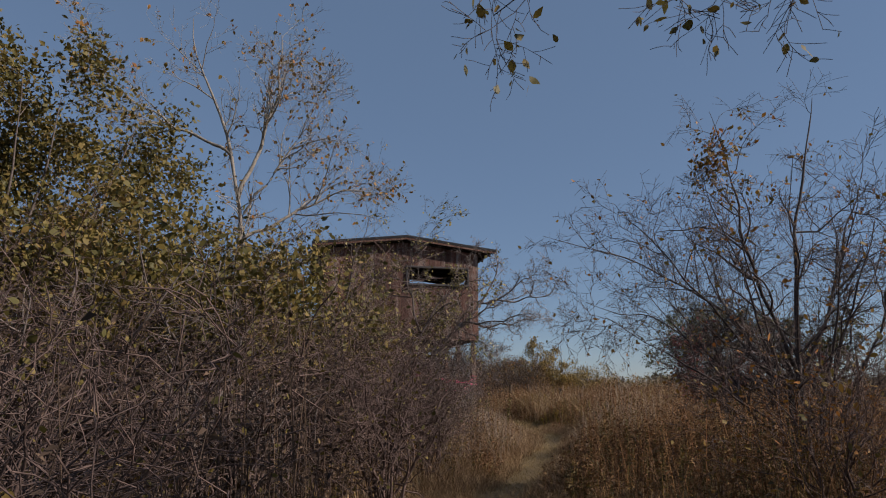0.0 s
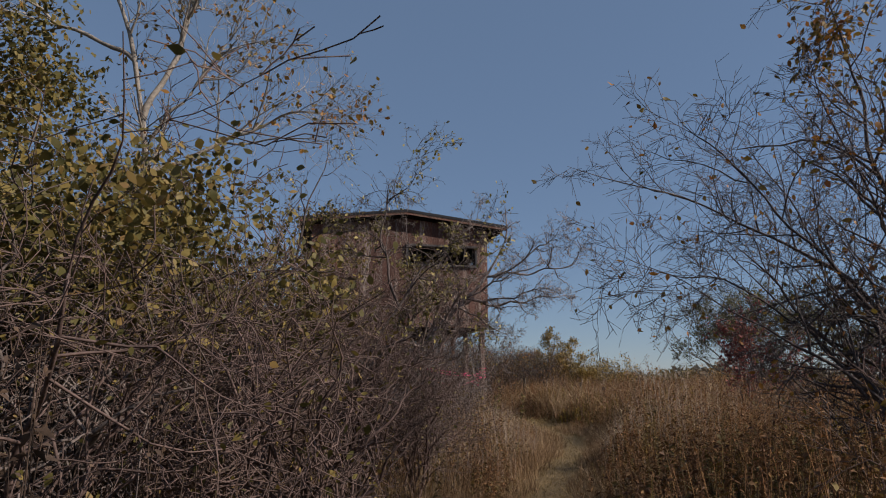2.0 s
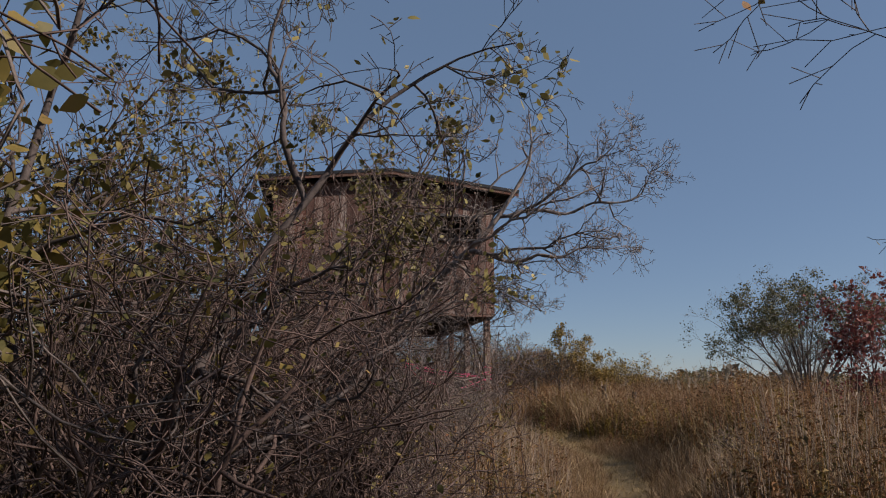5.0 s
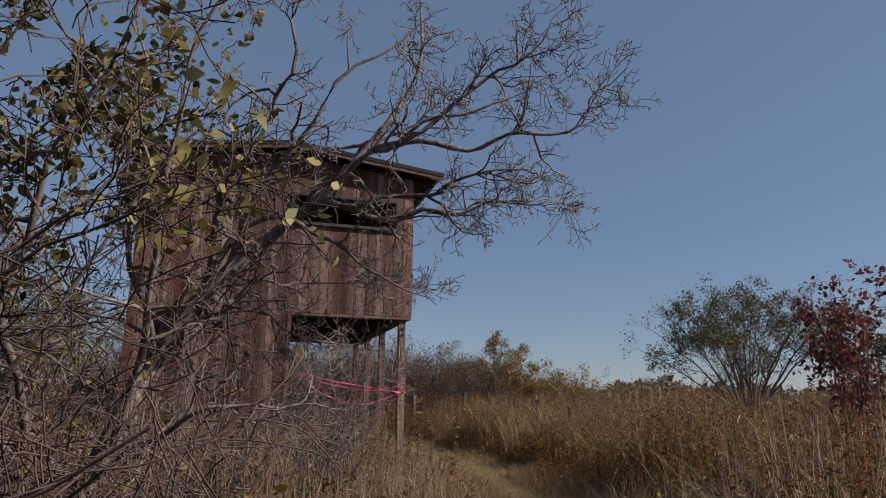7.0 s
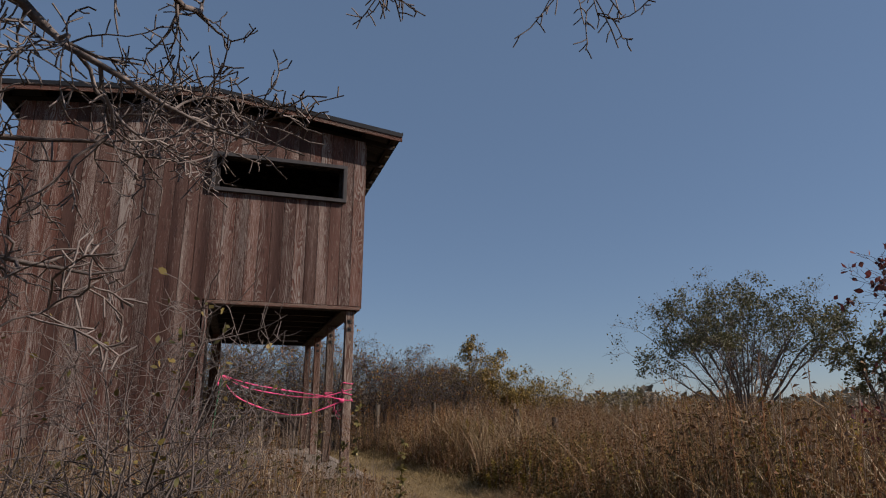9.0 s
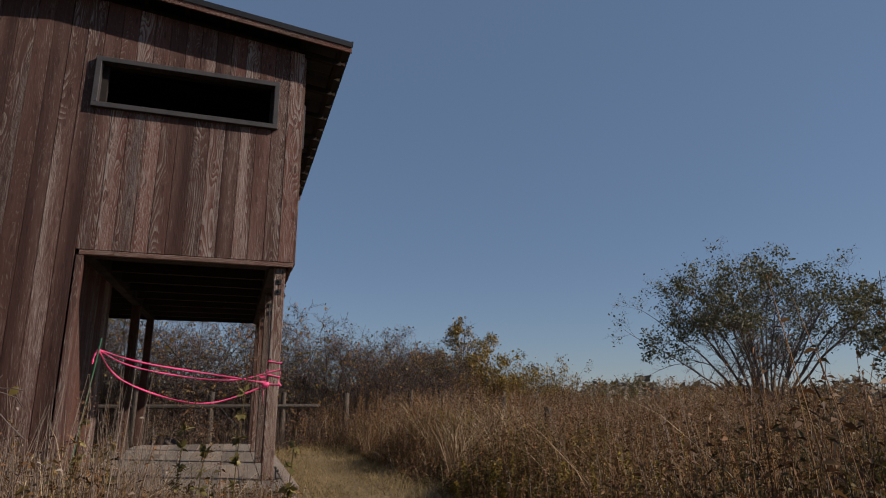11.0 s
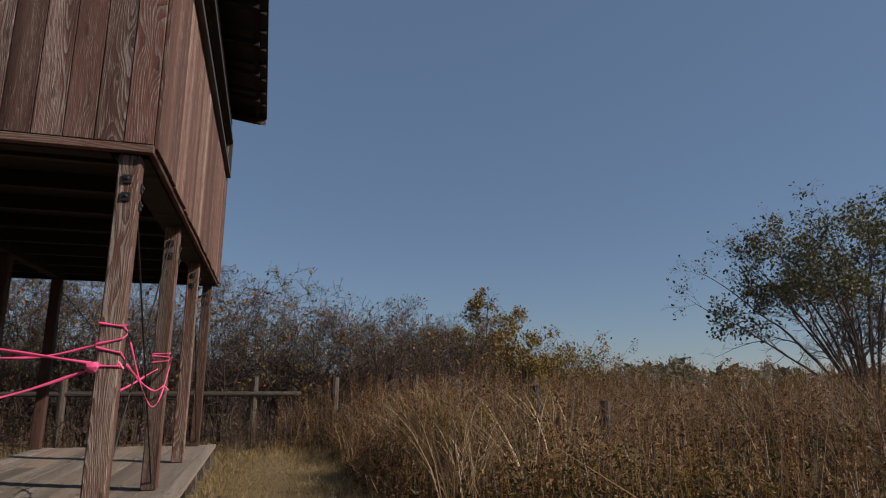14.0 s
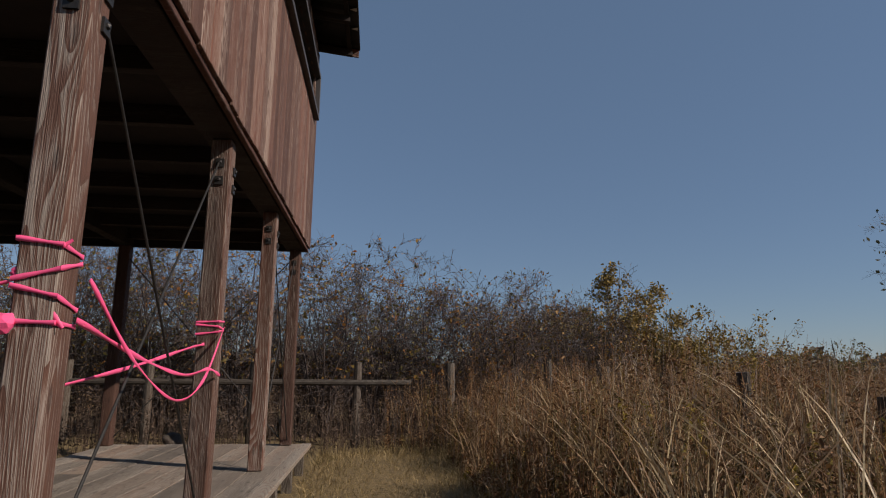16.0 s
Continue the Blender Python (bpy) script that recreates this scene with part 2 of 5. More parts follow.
def ground_mat():
    m, nt, b = mat("earth_with_dead_grass", 0.95)
    tc = nt.nodes.new("ShaderNodeTexCoord")
    n1 = node(nt, "ShaderNodeTexNoise", Scale=22.0, Detail=8.0, Roughness=0.7)
    n2 = node(nt, "ShaderNodeTexNoise", Scale=0.7, Detail=4.0)
    for n in (n1, n2):
        nt.links.new(tc.outputs["Object"], n.inputs["Vector"])
    a = ramp(nt, n1.outputs[0], [(0.3, (0.05, 0.036, 0.02)), (0.5, (0.16, 0.11, 0.052)), (0.72, (0.3, 0.21, 0.11))])
    c = mix(nt, math_node(nt, "MULTIPLY", n2.outputs[0], 0.5), a, (0.12, 0.09, 0.04))
    nt.links.new(c, b.inputs["Base Color"])
    bump(nt, b, n1.outputs[0], 0.8, 0.03)
    return m


GROUND = ground_mat()


# ---- mesh helpers ----
def link_part(name, me, material, parent=None, label=""):
    me.materials.append(material)
    ob = new(name, me)
    if parent:
        ob.parent = parent
    if label:
        tagged(ob, label)
    return ob


def part(name, bm, material, parent=None, label="", smooth=False):
    me = bpy.data.meshes.new(name)
    bm.to_mesh(me)
    bm.free()
    if smooth:
        me.polygons.foreach_set("use_smooth", [True] * len(me.polygons))
    return link_part(name, me, material, parent, label)


def thing(name, label, category, group="", kind="", at=(0, 0, 0)):
    ob = new(name)
    ob.location = at
    return tagged(ob, label, category, group, kind)


def add_box(bm, x0, x1, y0, y1, z0, z1, slant=None):
    """A box; slant gives the heights of the top at x0 and x1."""
    ta, tb = slant if slant else (z1, z1)
    v = [bm.verts.new(p) for p in ((x0, y0, z0), (x1, y0, z0), (x1, y1, z0), (x0, y1, z0),
                                   (x0, y0, ta), (x1, y0, tb), (x1, y1, tb), (x0, y1, ta))]
    for f in ((3, 2, 1, 0), (4, 5, 6, 7), (0, 1, 5, 4), (1, 2, 6, 5), (2, 3, 7, 6), (3, 0, 4, 7)):
        bm.faces.new([v[i] for i in f])
    return v


def box(name, x0, x1, y0, y1, z0, z1, material, parent=None, label="", bevel=0.004, slant=None):
    """A box part whose origin lies at its middle."""
    bm = bmesh.new()
    c = Vector(((x0 + x1) / 2, (y0 + y1) / 2, (z0 + z1) / 2))
    add_box(bm, x0 - c.x, x1 - c.x, y0 - c.y, y1 - c.y, z0 - c.z, z1 - c.z, [s - c.z for s in slant] if slant else None)
    if bevel:
        bmesh.ops.bevel(bm, geom=bm.edges[:], offset=bevel, segments=1, affect="EDGES")
    ob = part(name, bm, material, parent, label)
    ob.location = c - (Vector(parent.location) if parent else Vector())
    return ob


def rod(name, a, b, radius, material, parent=None, sides=8):
    a, b = Vector(a), Vector(b)
    bm = bmesh.new()
    bmesh.ops.create_cone(bm, cap_ends=True, segments=sides, radius1=radius, radius2=radius, depth=(b - a).length)
    ob = part(name, bm, material, parent, smooth=False)
    ob.matrix_basis = Matrix.Translation((a + b) / 2 - (Vector(parent.location) if parent else Vector())) @ (b - a).to_track_quat("Z", "Y").to_matrix().to_4x4()
    return ob


def mesh_np(name, verts, tris):
    me = bpy.data.meshes.new(name)
    verts, tris = np.asarray(verts, np.float32).reshape(-1, 3), np.asarray(tris, np.int32).reshape(-1, 3)
    me.vertices.add(len(verts))
    me.vertices.foreach_set("co", verts.ravel())
    me.loops.add(tris.size)
    me.loops.foreach_set("vertex_index", tris.ravel())
    me.polygons.add(len(tris))
    me.polygons.foreach_set("loop_start", np.arange(0, tris.size, 3, dtype=np.int32))
    me.update(calc_edges=True)
    return me


def unit(v):
    return v / np.maximum(np.linalg.norm(v, axis=-1, keepdims=True), 1e-9)

# ---- ground ----
TRACK = np.array([(-6.0, -22.0), (-5.0, -18.2), (-4.3, -16.2), (-3.9, -14.9), (-3.35, -12.3), (-2.5, -10.9), (-1.6, -9.0), (-0.35, -6.45),
                  (0.45, -4.5), (0.8, -2.6), (0.9, -0.5), (0.95, 2.0), (0.95, 5.6)])


def track_distance(x, y):
    p = np.stack([x, y], -1)[:, None, :]
    a, b = TRACK[:-1][None], TRACK[1:][None]
    ab = b - a
    t = np.clip(((p - a) * ab).sum(-1) / (ab * ab).sum(-1), 0, 1)
    return np.sqrt((((a + ab * t[..., None]) - p) ** 2).sum(-1)).min(1)


def ground_z(x, y):
    z = 0.05 * np.sin(x * 0.9 + 0.5 * y) * np.cos(y * 0.7) + 0.03 * np.sin(2.3 * x - 1.1 * y)
    near = np.exp(-((x + 1) ** 2 + (y - 2.5) ** 2) / 14.0)
    return z * (1 - near) - 0.03


def build_ground():
    n = 150
    s = np.linspace(-1, 1, n)
    g = np.sign(s) * (np.abs(s) * 14 + np.abs(s) ** 6 * 1200)
    gx, gy = np.meshgrid(g, g - 4)
    x, y = gx.ravel(), gy.ravel()
    z = ground_z(x, y) * (np.hypot(x, y) < 60)
    i = (np.arange(n - 1)[:, None] * n + np.arange(n - 1)[None]).ravel()
    tris = np.concatenate([np.stack([i, i + 1, i + n + 1], -1), np.stack([i, i + n + 1, i + n], -1)])
    me = mesh_np("ground", np.stack([x, y, z], -1), tris)
    me.polygons.foreach_set("use_smooth", [True] * len(me.polygons))
    return tagged(link_part("ground", me, GROUND), "uneven brown earth covered with dead grass", "ground", kind="structure")


build_ground()

# ---- the hut ----
XL, XM, YB = -4.6, -2.1, 5.755
ZF, ZS0, ZS1 = 2.45, 4.09, 4.56
RX, RZ, EX, EZ = -2.2, 5.47, 0.52, 5.15


def roof_z(x):
    return RZ - abs(x - RX) * (RZ - EZ) / (EX - RX)


hut = thing("bird_hide", "red-brown weathered timber bird hide raised on posts", "hut")


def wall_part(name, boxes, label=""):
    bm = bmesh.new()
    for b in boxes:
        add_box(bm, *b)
    return part(name, bm, INNER_SHADE, hut, label)


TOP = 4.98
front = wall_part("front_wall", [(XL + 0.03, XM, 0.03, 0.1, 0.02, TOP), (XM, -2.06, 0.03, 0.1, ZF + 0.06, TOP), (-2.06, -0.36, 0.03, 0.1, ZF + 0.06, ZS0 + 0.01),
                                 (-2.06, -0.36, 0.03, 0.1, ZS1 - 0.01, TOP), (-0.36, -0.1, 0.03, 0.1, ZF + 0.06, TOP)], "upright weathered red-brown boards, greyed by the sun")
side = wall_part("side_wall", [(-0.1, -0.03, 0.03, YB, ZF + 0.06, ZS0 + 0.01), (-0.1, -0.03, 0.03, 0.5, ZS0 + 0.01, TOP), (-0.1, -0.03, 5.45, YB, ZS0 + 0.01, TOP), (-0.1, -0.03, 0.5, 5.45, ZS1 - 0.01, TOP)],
                 "upright red-brown boards, stain lightened as in full sun")
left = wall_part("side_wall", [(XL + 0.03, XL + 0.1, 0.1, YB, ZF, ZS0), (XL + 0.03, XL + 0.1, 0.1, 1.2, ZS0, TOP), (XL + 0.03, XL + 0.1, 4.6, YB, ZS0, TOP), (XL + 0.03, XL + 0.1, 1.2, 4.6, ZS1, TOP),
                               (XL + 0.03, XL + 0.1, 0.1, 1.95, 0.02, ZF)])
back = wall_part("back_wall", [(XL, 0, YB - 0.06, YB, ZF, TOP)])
inner = wall_part("inner_wall", [(XM - 0.1, XM - 0.02, 0.1, 1.95, 0.02, ZF + 0.1), (XL + 0.1, XM - 0.02, 1.87, 1.95, 0.02, ZF + 0.1)], "boards under the floor, coloured near-black as shade")

PW = 4.6 / 28


def clad(parent, count, place, material, sides):
    """Boards on a wall: place(i) gives the spans in height of board i, or none."""
    for i in range(count):
        u0, u1 = i * PW + 0.0025, (i + 1) * PW - 0.0025
        for z0, z1, slant in place(i):
            d = rng.uniform(0, 0.004)
            if sides == "front":
                ob = box("plank", XL + u0, XL + u1, -0.022 - d, -d + 0.004, z0, z1, material, parent, bevel=0.003, slant=slant)
            else:
                ob = box("plank", -0.004 + d, 0.022 + d, u0, u1, z0, z1, material, parent, bevel=0.003)
            ob.rotation_euler = (rng.normal(0, 0.0006), rng.normal(0, 0.0006), 0)


def front_spans(i):
    a, b = XL + i * PW, XL + (i + 1) * PW
    st = (roof_z(a) - 0.16, roof_z(b) - 0.16)
    t = max(st)
    if b < XM + 0.05:
        return [(0.03 + rng.uniform(0, 0.03), t, st)]
    if a > -0.34 or b < -2.12:
        return [(ZF + 0.05, t, st)]
    return [(ZF + 0.05, ZS0 + 0.0, None), (ZS1, t, st)]


def side_spans(i):
    a, b = i * PW, (i + 1) * PW
    lo = ZF + 0.035 + rng.uniform(-0.012, 0.012)
    if a < 0.45 or b > 5.5:
        return [(lo, 5.02, None)]
    return [(lo, ZS0, None), (ZS1, 5.02, None)]


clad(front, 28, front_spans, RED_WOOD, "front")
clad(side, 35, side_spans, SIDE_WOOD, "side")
for i in range(12):
    box("plank", XM - 0.02, XM + 0.0, 0.1 + i * 0.154, 0.1 + i * 0.154 + 0.149, 0.05, ZF, RED_WOOD, inner, bevel=0.003)
for i in range(35):
    box("plank", XL - 0.0, XL + 0.03, i * PW + 0.003, (i + 1) * PW - 0.003, 0.03 if i < 12 else ZF, ZS0 if 7 <= i < 28 else 5.0, RED_WOOD, left, bevel=0)
# trims under the cladding and at the corner
box("trim", XM, 0.004, -0.026, 0.03, ZF - 0.004, ZF + 0.045, TRIM_WOOD, hut)
box("trim", -0.03, 0.004, 0.034, YB, ZF - 0.004, ZF + 0.03, TRIM_WOOD, hut)
box("jamb", XM - 0.02, XM + 0.045, -0.034, 0.06, 0.03, ZF - 0.012, RED_WOOD, hut)


def slit_frame(name, a, b, face, sides, parent):
    """A dark frame round a viewing slit, proud of the boards."""
    w, out = 0.055, 0.05
    grp = new(name)
    grp.parent = parent
    tagged(grp, "dark grey frame round a long viewing slit")
    if sides == "front":
        for x0, x1, z0, z1 in ((a - w, b + w, ZS0 - w, ZS0), (a - w, b + w, ZS1, ZS1 + w), (a - w, a, ZS0, ZS1), (b, b + w, ZS0, ZS1)):
            box("frame_bar", x0, x1, face - out, 0.09, z0, z1, FRAME_METAL, grp, bevel=0.003)
    else:
        s = 1 if sides == "right" else -1
        for y0, y1, z0, z1 in ((a - w, b + w, ZS0 - w, ZS0), (a - w, b + w, ZS1, ZS1 + w), (a - w, a, ZS0, ZS1), (b, b + w, ZS0, ZS1)):
            xs = sorted((face + s * out, face - s * 0.08))
            box("frame_bar", xs[0], xs[1], y0, y1, z0, z1, FRAME_METAL, grp, bevel=0.003)


slit_frame("window", -2.12, -0.32, -0.026, "front", hut)
slit_frame("window", 0.5, 5.45, 0.03, "right", hut)
slit_frame("window", 1.2, 4.6, XL - 0.03, "left", hut)

# floor with its joists, beams and posts; shade is put into the underside colours
box("floor_slab", XL + 0.1, -0.1, 0.1, YB - 0.07, ZF + 0.17, ZF + 0.22, INNER_SHADE, hut, "floor boards seen from below, coloured near-black as shade")
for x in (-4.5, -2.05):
    box("beam", x - 0.06, x + 0.06, 0.12, YB - 0.08, ZF - 0.005, ZF + 0.165, SHADED_WOOD, hut, bevel=0.006)
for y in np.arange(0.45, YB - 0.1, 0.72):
    box("joist", XL + 0.12, -0.25, y - 0.03, y + 0.03, ZF + 0.05, ZF + 0.168, SHADED_WOOD, hut, bevel=0)
box("beam", -0.24, -0.04, 0.1, YB - 0.02, ZF - 0.007, ZF + 0.04, SHADED_WOOD, hut, bevel=0.004)
box("beam", -4.4, -0.25, 0.05, 0.17, ZF - 0.003, ZF + 0.045, SHADED_WOOD, hut, bevel=0.004)
DZ = 0.227
PH = 0.061
for x, ys in ((-0.13, (0.085, 1.975, 3.8, 5.62)), (-2.05, (3.8, 5.62)), (-4.5, (3.8, 5.62))):
    for y in ys:
        base = DZ if x > -3 else -0.05
        p = box("post", x - PH, x + PH, y - PH, y + PH, base, ZF - 0.008, POST_WOOD, hut, "square timber post with weathered grain" if y < 1 else "", bevel=0.008)
        if x > -1:
            for z in (2.18, 2.29):
                rel = z - (base + ZF - 0.008) / 2
                for dx, dy, sx, sy in ((0.0, -PH - 0.005, 0.024, 0.005), (PH + 0.005, 0.0, 0.005, 0.024)):
                    bm = bmesh.new()
                    off = 0.03 if sy > 0.01 else 0.0
                    add_box(bm, dx - sx, dx + sx, dy - sy + off, dy + sy + off, rel - 0.03 - (0.03 if off else 0), rel + 0.022 - (0.03 if off else 0))
                    bmesh.ops.create_icosphere(bm, subdivisions=1, radius=0.013, matrix=Matrix.Translation((dx * 1.08, dy * 1.08 + off, rel - (0.03 if off else 0))))
                    part("bolt_plate", bm, STEEL, p, "rusty black bolt and washer plate")
for y0, y1 in ((0.085, 1.975), (3.8, 5.62)):
    rod("brace_rod", (-0.11, y0 + 0.06, 2.3), (-0.11, y1 - 0.06, 0.29), 0.0062, STEEL, hut)
    rod("brace_rod", (-0.135, y1 - 0.06, 2.3), (-0.135, y0 + 0.06, 0.29), 0.0062, STEEL, hut)
rod("brace_rod", (-2.0, 5.6, 2.3), (-0.2, 5.6, 0.3), 0.0062, STEEL, hut)
rod("brace_rod", (-0.2, 5.64, 2.3), (-2.0, 5.64, 0.3), 0.0062, STEEL, hut)


def build_roof():
    """Corrugated sheet with its ridge along the depth, on purlins, with barge boards at the gable."""
    y0, y1 = -0.27, YB + 0.03
    xs = [RX - (EX - RX), RX, EX]
    n = 620
    ys = np.linspace(y0, y1, n)
    wave = 0.032 * np.clip(1.25 - np.abs((ys / 0.42) % 1 - 0.5) * 0.42 / 0.05, 0, 1)
    for a, b in ((0, 1), (1, 2)):
        cols = np.linspace(xs[a], xs[b], 7)
        verts = []
        for lift in (0.0, -0.004):
            for x in cols:
                verts.append(np.stack([np.full(n, x), ys, roof_z(x) + wave + lift], -1))
        verts = np.concatenate(verts)
        tris = []
        for k in range(6):
            i = np.arange(n - 1) + k * n
            for off, flip in ((0, 1), (7 * n, -1)):
                j = i + off
                tris += [np.stack([j, j + n, j + n + 1], -1)[:, ::flip], np.stack([j, j + n + 1, j + 1], -1)[:, ::flip]]
        link_part("roof_sheet", mesh_np("roof_sheet", verts, np.concatenate(tris)), ROOF_METAL, hut, "black corrugated roofing sheet")
    for s in (-1, 1):
        xe = RX + s * (EX - RX)
        box("eave_strip", min(xe, xe + s * 0.014), max(xe, xe + s * 0.014), y0, y1, EZ - 0.012, EZ + 0.036, ROOF_METAL, hut, "black strip along the eave", bevel=0)
    # pale wedges imitate the triangles of light in the ribs along the sunny eave
    for k in range(14):
        y = 0.21 + 0.42 * (k - 1)
        bm = bmesh.new()
        v = [bm.verts.new(q) for q in ((EX - 0.004, y - 0.035, EZ - 0.016), (EX - 0.004, y + 0.035, EZ - 0.016), (EX - 0.085, y, EZ - 0.012), (EX - 0.004, y, EZ + 0.02))]
        for f in ((0, 2, 1), (0, 1, 3), (1, 2, 3), (2, 0, 3)):
            bm.faces.new([v[i] for i in f])
        if y > y0 + 0.05:
            part("rib_light_wedge", bm, RIB_LIGHT, hut, "pale wedge imitating light in a roof rib" if k == 1 else "")
    # purlins and rafters get the near-black that imitates shade under the roof
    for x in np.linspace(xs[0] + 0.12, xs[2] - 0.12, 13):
        box("purlin", x - 0.025, x + 0.025, y0 + 0.03, y1 - 0.03, roof_z(x) - 0.075, roof_z(x) - 0.014, INNER_SHADE, hut, bevel=0)
    for y in (y0 + 0.012, y1 - 0.012):
        for xa, xb in ((xs[0], RX), (RX, xs[2])):
            bm = bmesh.new()
            v = [bm.verts.new(q) for q in ((xa, y - 0.012, roof_z(xa) - 0.115), (xb, y - 0.012, roof_z(xb) - 0.115), (xb, y + 0.012, roof_z(xb) - 0.115), (xa, y + 0.012, roof_z(xa) - 0.115),
                                           (xa, y - 0.012, roof_z(xa) - 0.013), (xb, y - 0.012, roof_z(xb) - 0.013), (xb, y + 0.012, roof_z(xb) - 0.013), (xa, y + 0.012, roof_z(xa) - 0.013))]
            for f in ((3, 2, 1, 0), (4, 5, 6, 7), (0, 1, 5, 4), (1, 2, 6, 5), (2, 3, 7, 6), (3, 0, 4, 7)):
                bm.faces.new([v[i] for i in f])
            part("barge_board", bm, TRIM_WOOD, hut, "dark red-brown barge board under the roof edge")
            s = -1 if y < 1 else 1
            bm = bmesh.new()
            ya, yb = sorted((y + s * 0.0145, y + s * 0.024))
            v = [bm.verts.new(q) for q in ((xa, ya, roof_z(xa) - 0.05), (xb, ya, roof_z(xb) - 0.05), (xb, yb, roof_z(xb) - 0.05), (xa, yb, roof_z(xa) - 0.05),
                                           (xa, ya, roof_z(xa) + 0.018), (xb, ya, roof_z(xb) + 0.018), (xb, yb, roof_z(xb) + 0.018), (xa, yb, roof_z(xa) + 0.018))]
            for f in ((3, 2, 1, 0), (4, 5, 6, 7), (0, 1, 5, 4), (1, 2, 6, 5), (2, 3, 7, 6), (3, 0, 4, 7)):
                bm.faces.new([v[i] for i in f])
            part("roof_edge", bm, ROOF_METAL, hut, "black metal edge of the roof")
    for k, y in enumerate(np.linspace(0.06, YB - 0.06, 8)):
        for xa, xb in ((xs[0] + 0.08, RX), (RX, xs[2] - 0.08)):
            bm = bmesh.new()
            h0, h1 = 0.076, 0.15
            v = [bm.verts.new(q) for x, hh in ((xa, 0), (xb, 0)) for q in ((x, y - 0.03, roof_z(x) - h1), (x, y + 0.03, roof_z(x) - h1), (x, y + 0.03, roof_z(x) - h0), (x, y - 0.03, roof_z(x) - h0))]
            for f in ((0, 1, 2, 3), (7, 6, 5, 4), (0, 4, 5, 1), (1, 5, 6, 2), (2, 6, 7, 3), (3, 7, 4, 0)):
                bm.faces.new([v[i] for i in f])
            part("rafter", bm, INNER_SHADE, hut)


build_roof()

# ---- deck ----
deck = thing("deck", "low grey weathered plank deck under the raised hut", "deck")
dw = 0.21
for k in range(10):
    x = -2.08 + k * dw
    cuts = [-0.5 + rng.uniform(-0.05, 0.04), 1.3 + 0.45 * (k % 3), 3.7 + 0.35 * ((k + 1) % 3), YB]
    for y0, y1 in zip(cuts, cuts[1:]):
        box("plank", x + 0.003, x + dw - 0.003, y0 + 0.002, y1 - 0.002, DZ - 0.035, DZ - rng.uniform(0, 0.005), DECK_WOOD, deck, bevel=0.003)
box("edge_board", 0.022, 0.14, -0.52, YB, DZ - 0.04, DZ + 0.002, DECK_WOOD, deck)
for y in np.arange(-0.45, YB, 0.93):
    box("deck_post", 0.03, 0.12, y, y + 0.09, -0.08, DZ - 0.042, FENCE_WOOD, deck)
box("side_beam", 0.0, 0.028, -0.5, YB, 0.06, DZ - 0.042, FENCE_WOOD, deck)
box("front_beam", -2.08, 0.02, -0.5, -0.46, 0.02, DZ - 0.042, FENCE_WOOD, deck)


# ---- pink tape ----
def ribbon(name, pts, width, parent, normal=(0, -1, 0), twist=0.0, steps=10):
    """A thin plastic ribbon along a smooth line."""
    pts = [Vector(p) for p in pts]
    line = []
    for i in range(len(pts) - 1):
        p0, p1, p2, p3 = pts[max(i - 1, 0)], pts[i], pts[i + 1], pts[min(i + 2, len(pts) - 1)]
        for s in range(steps):
            t = s / steps
            line.append(0.5 * ((2 * p1) + (p2 - p0) * t + (2 * p0 - 5 * p1 + 4 * p2 - p3) * t * t + (3 * p1 - p0 - 3 * p2 + p3) * t ** 3))
    line.append(pts[-1])
    bm = bmesh.new()
    prev = None
    nv = Vector(normal)
    for i, p in enumerate(line):
        tan = (line[min(i + 1, len(line) - 1)] - line[max(i - 1, 0)]).normalized()
        across = Matrix.Rotation(twist * math.sin(i * 0.35), 4, tan) @ tan.cross(nv)
        across = across.normalized() * width * (0.42 + 0.1 * math.sin(i * 0.9))
        thick = tan.cross(across).normalized() * 0.0006
        row = [bm.verts.new(q) for q in (p + across + thick, p - across + thick, p - across - thick, p + across - thick)]
        if prev:
            for k in range(4):
                bm.faces.new((prev[k], prev[(k + 1) % 4], row[(k + 1) % 4], row[k]))
        prev = row
    return part(name, bm, TAPE, parent, smooth=True)


tape = thing("barrier_tape", "bright pink plastic tape tied between timber posts", "tape")
L, P = (-1.81, -0.05, 1.5), (-0.2, 0.025, 1.2)
ribbon("strand", [L, (-1.4, 0.0, 1.385), (-0.7, 0.01, 1.275), P], 0.019, tape, twist=0.4)
ribbon("strand", [L, (-1.5, 0.0, 1.35), (-0.9, 0.01, 1.24), (-0.5, 0.02, 1.23), (-0.2, 0.025, 1.3)], 0.014, tape, twist=0.5)
ribbon("strand", [L, (-1.6, 0.0, 1.23), (-1.1, 0.01, 1.03), (-0.7, 0.015, 1.0), (-0.2, 0.025, 1.17)], 0.018, tape, twist=0.6)
ribbon("strand", [L, (-1.835, -0.055, 1.44), (-1.845, -0.06, 1.36)], 0.02, tape)


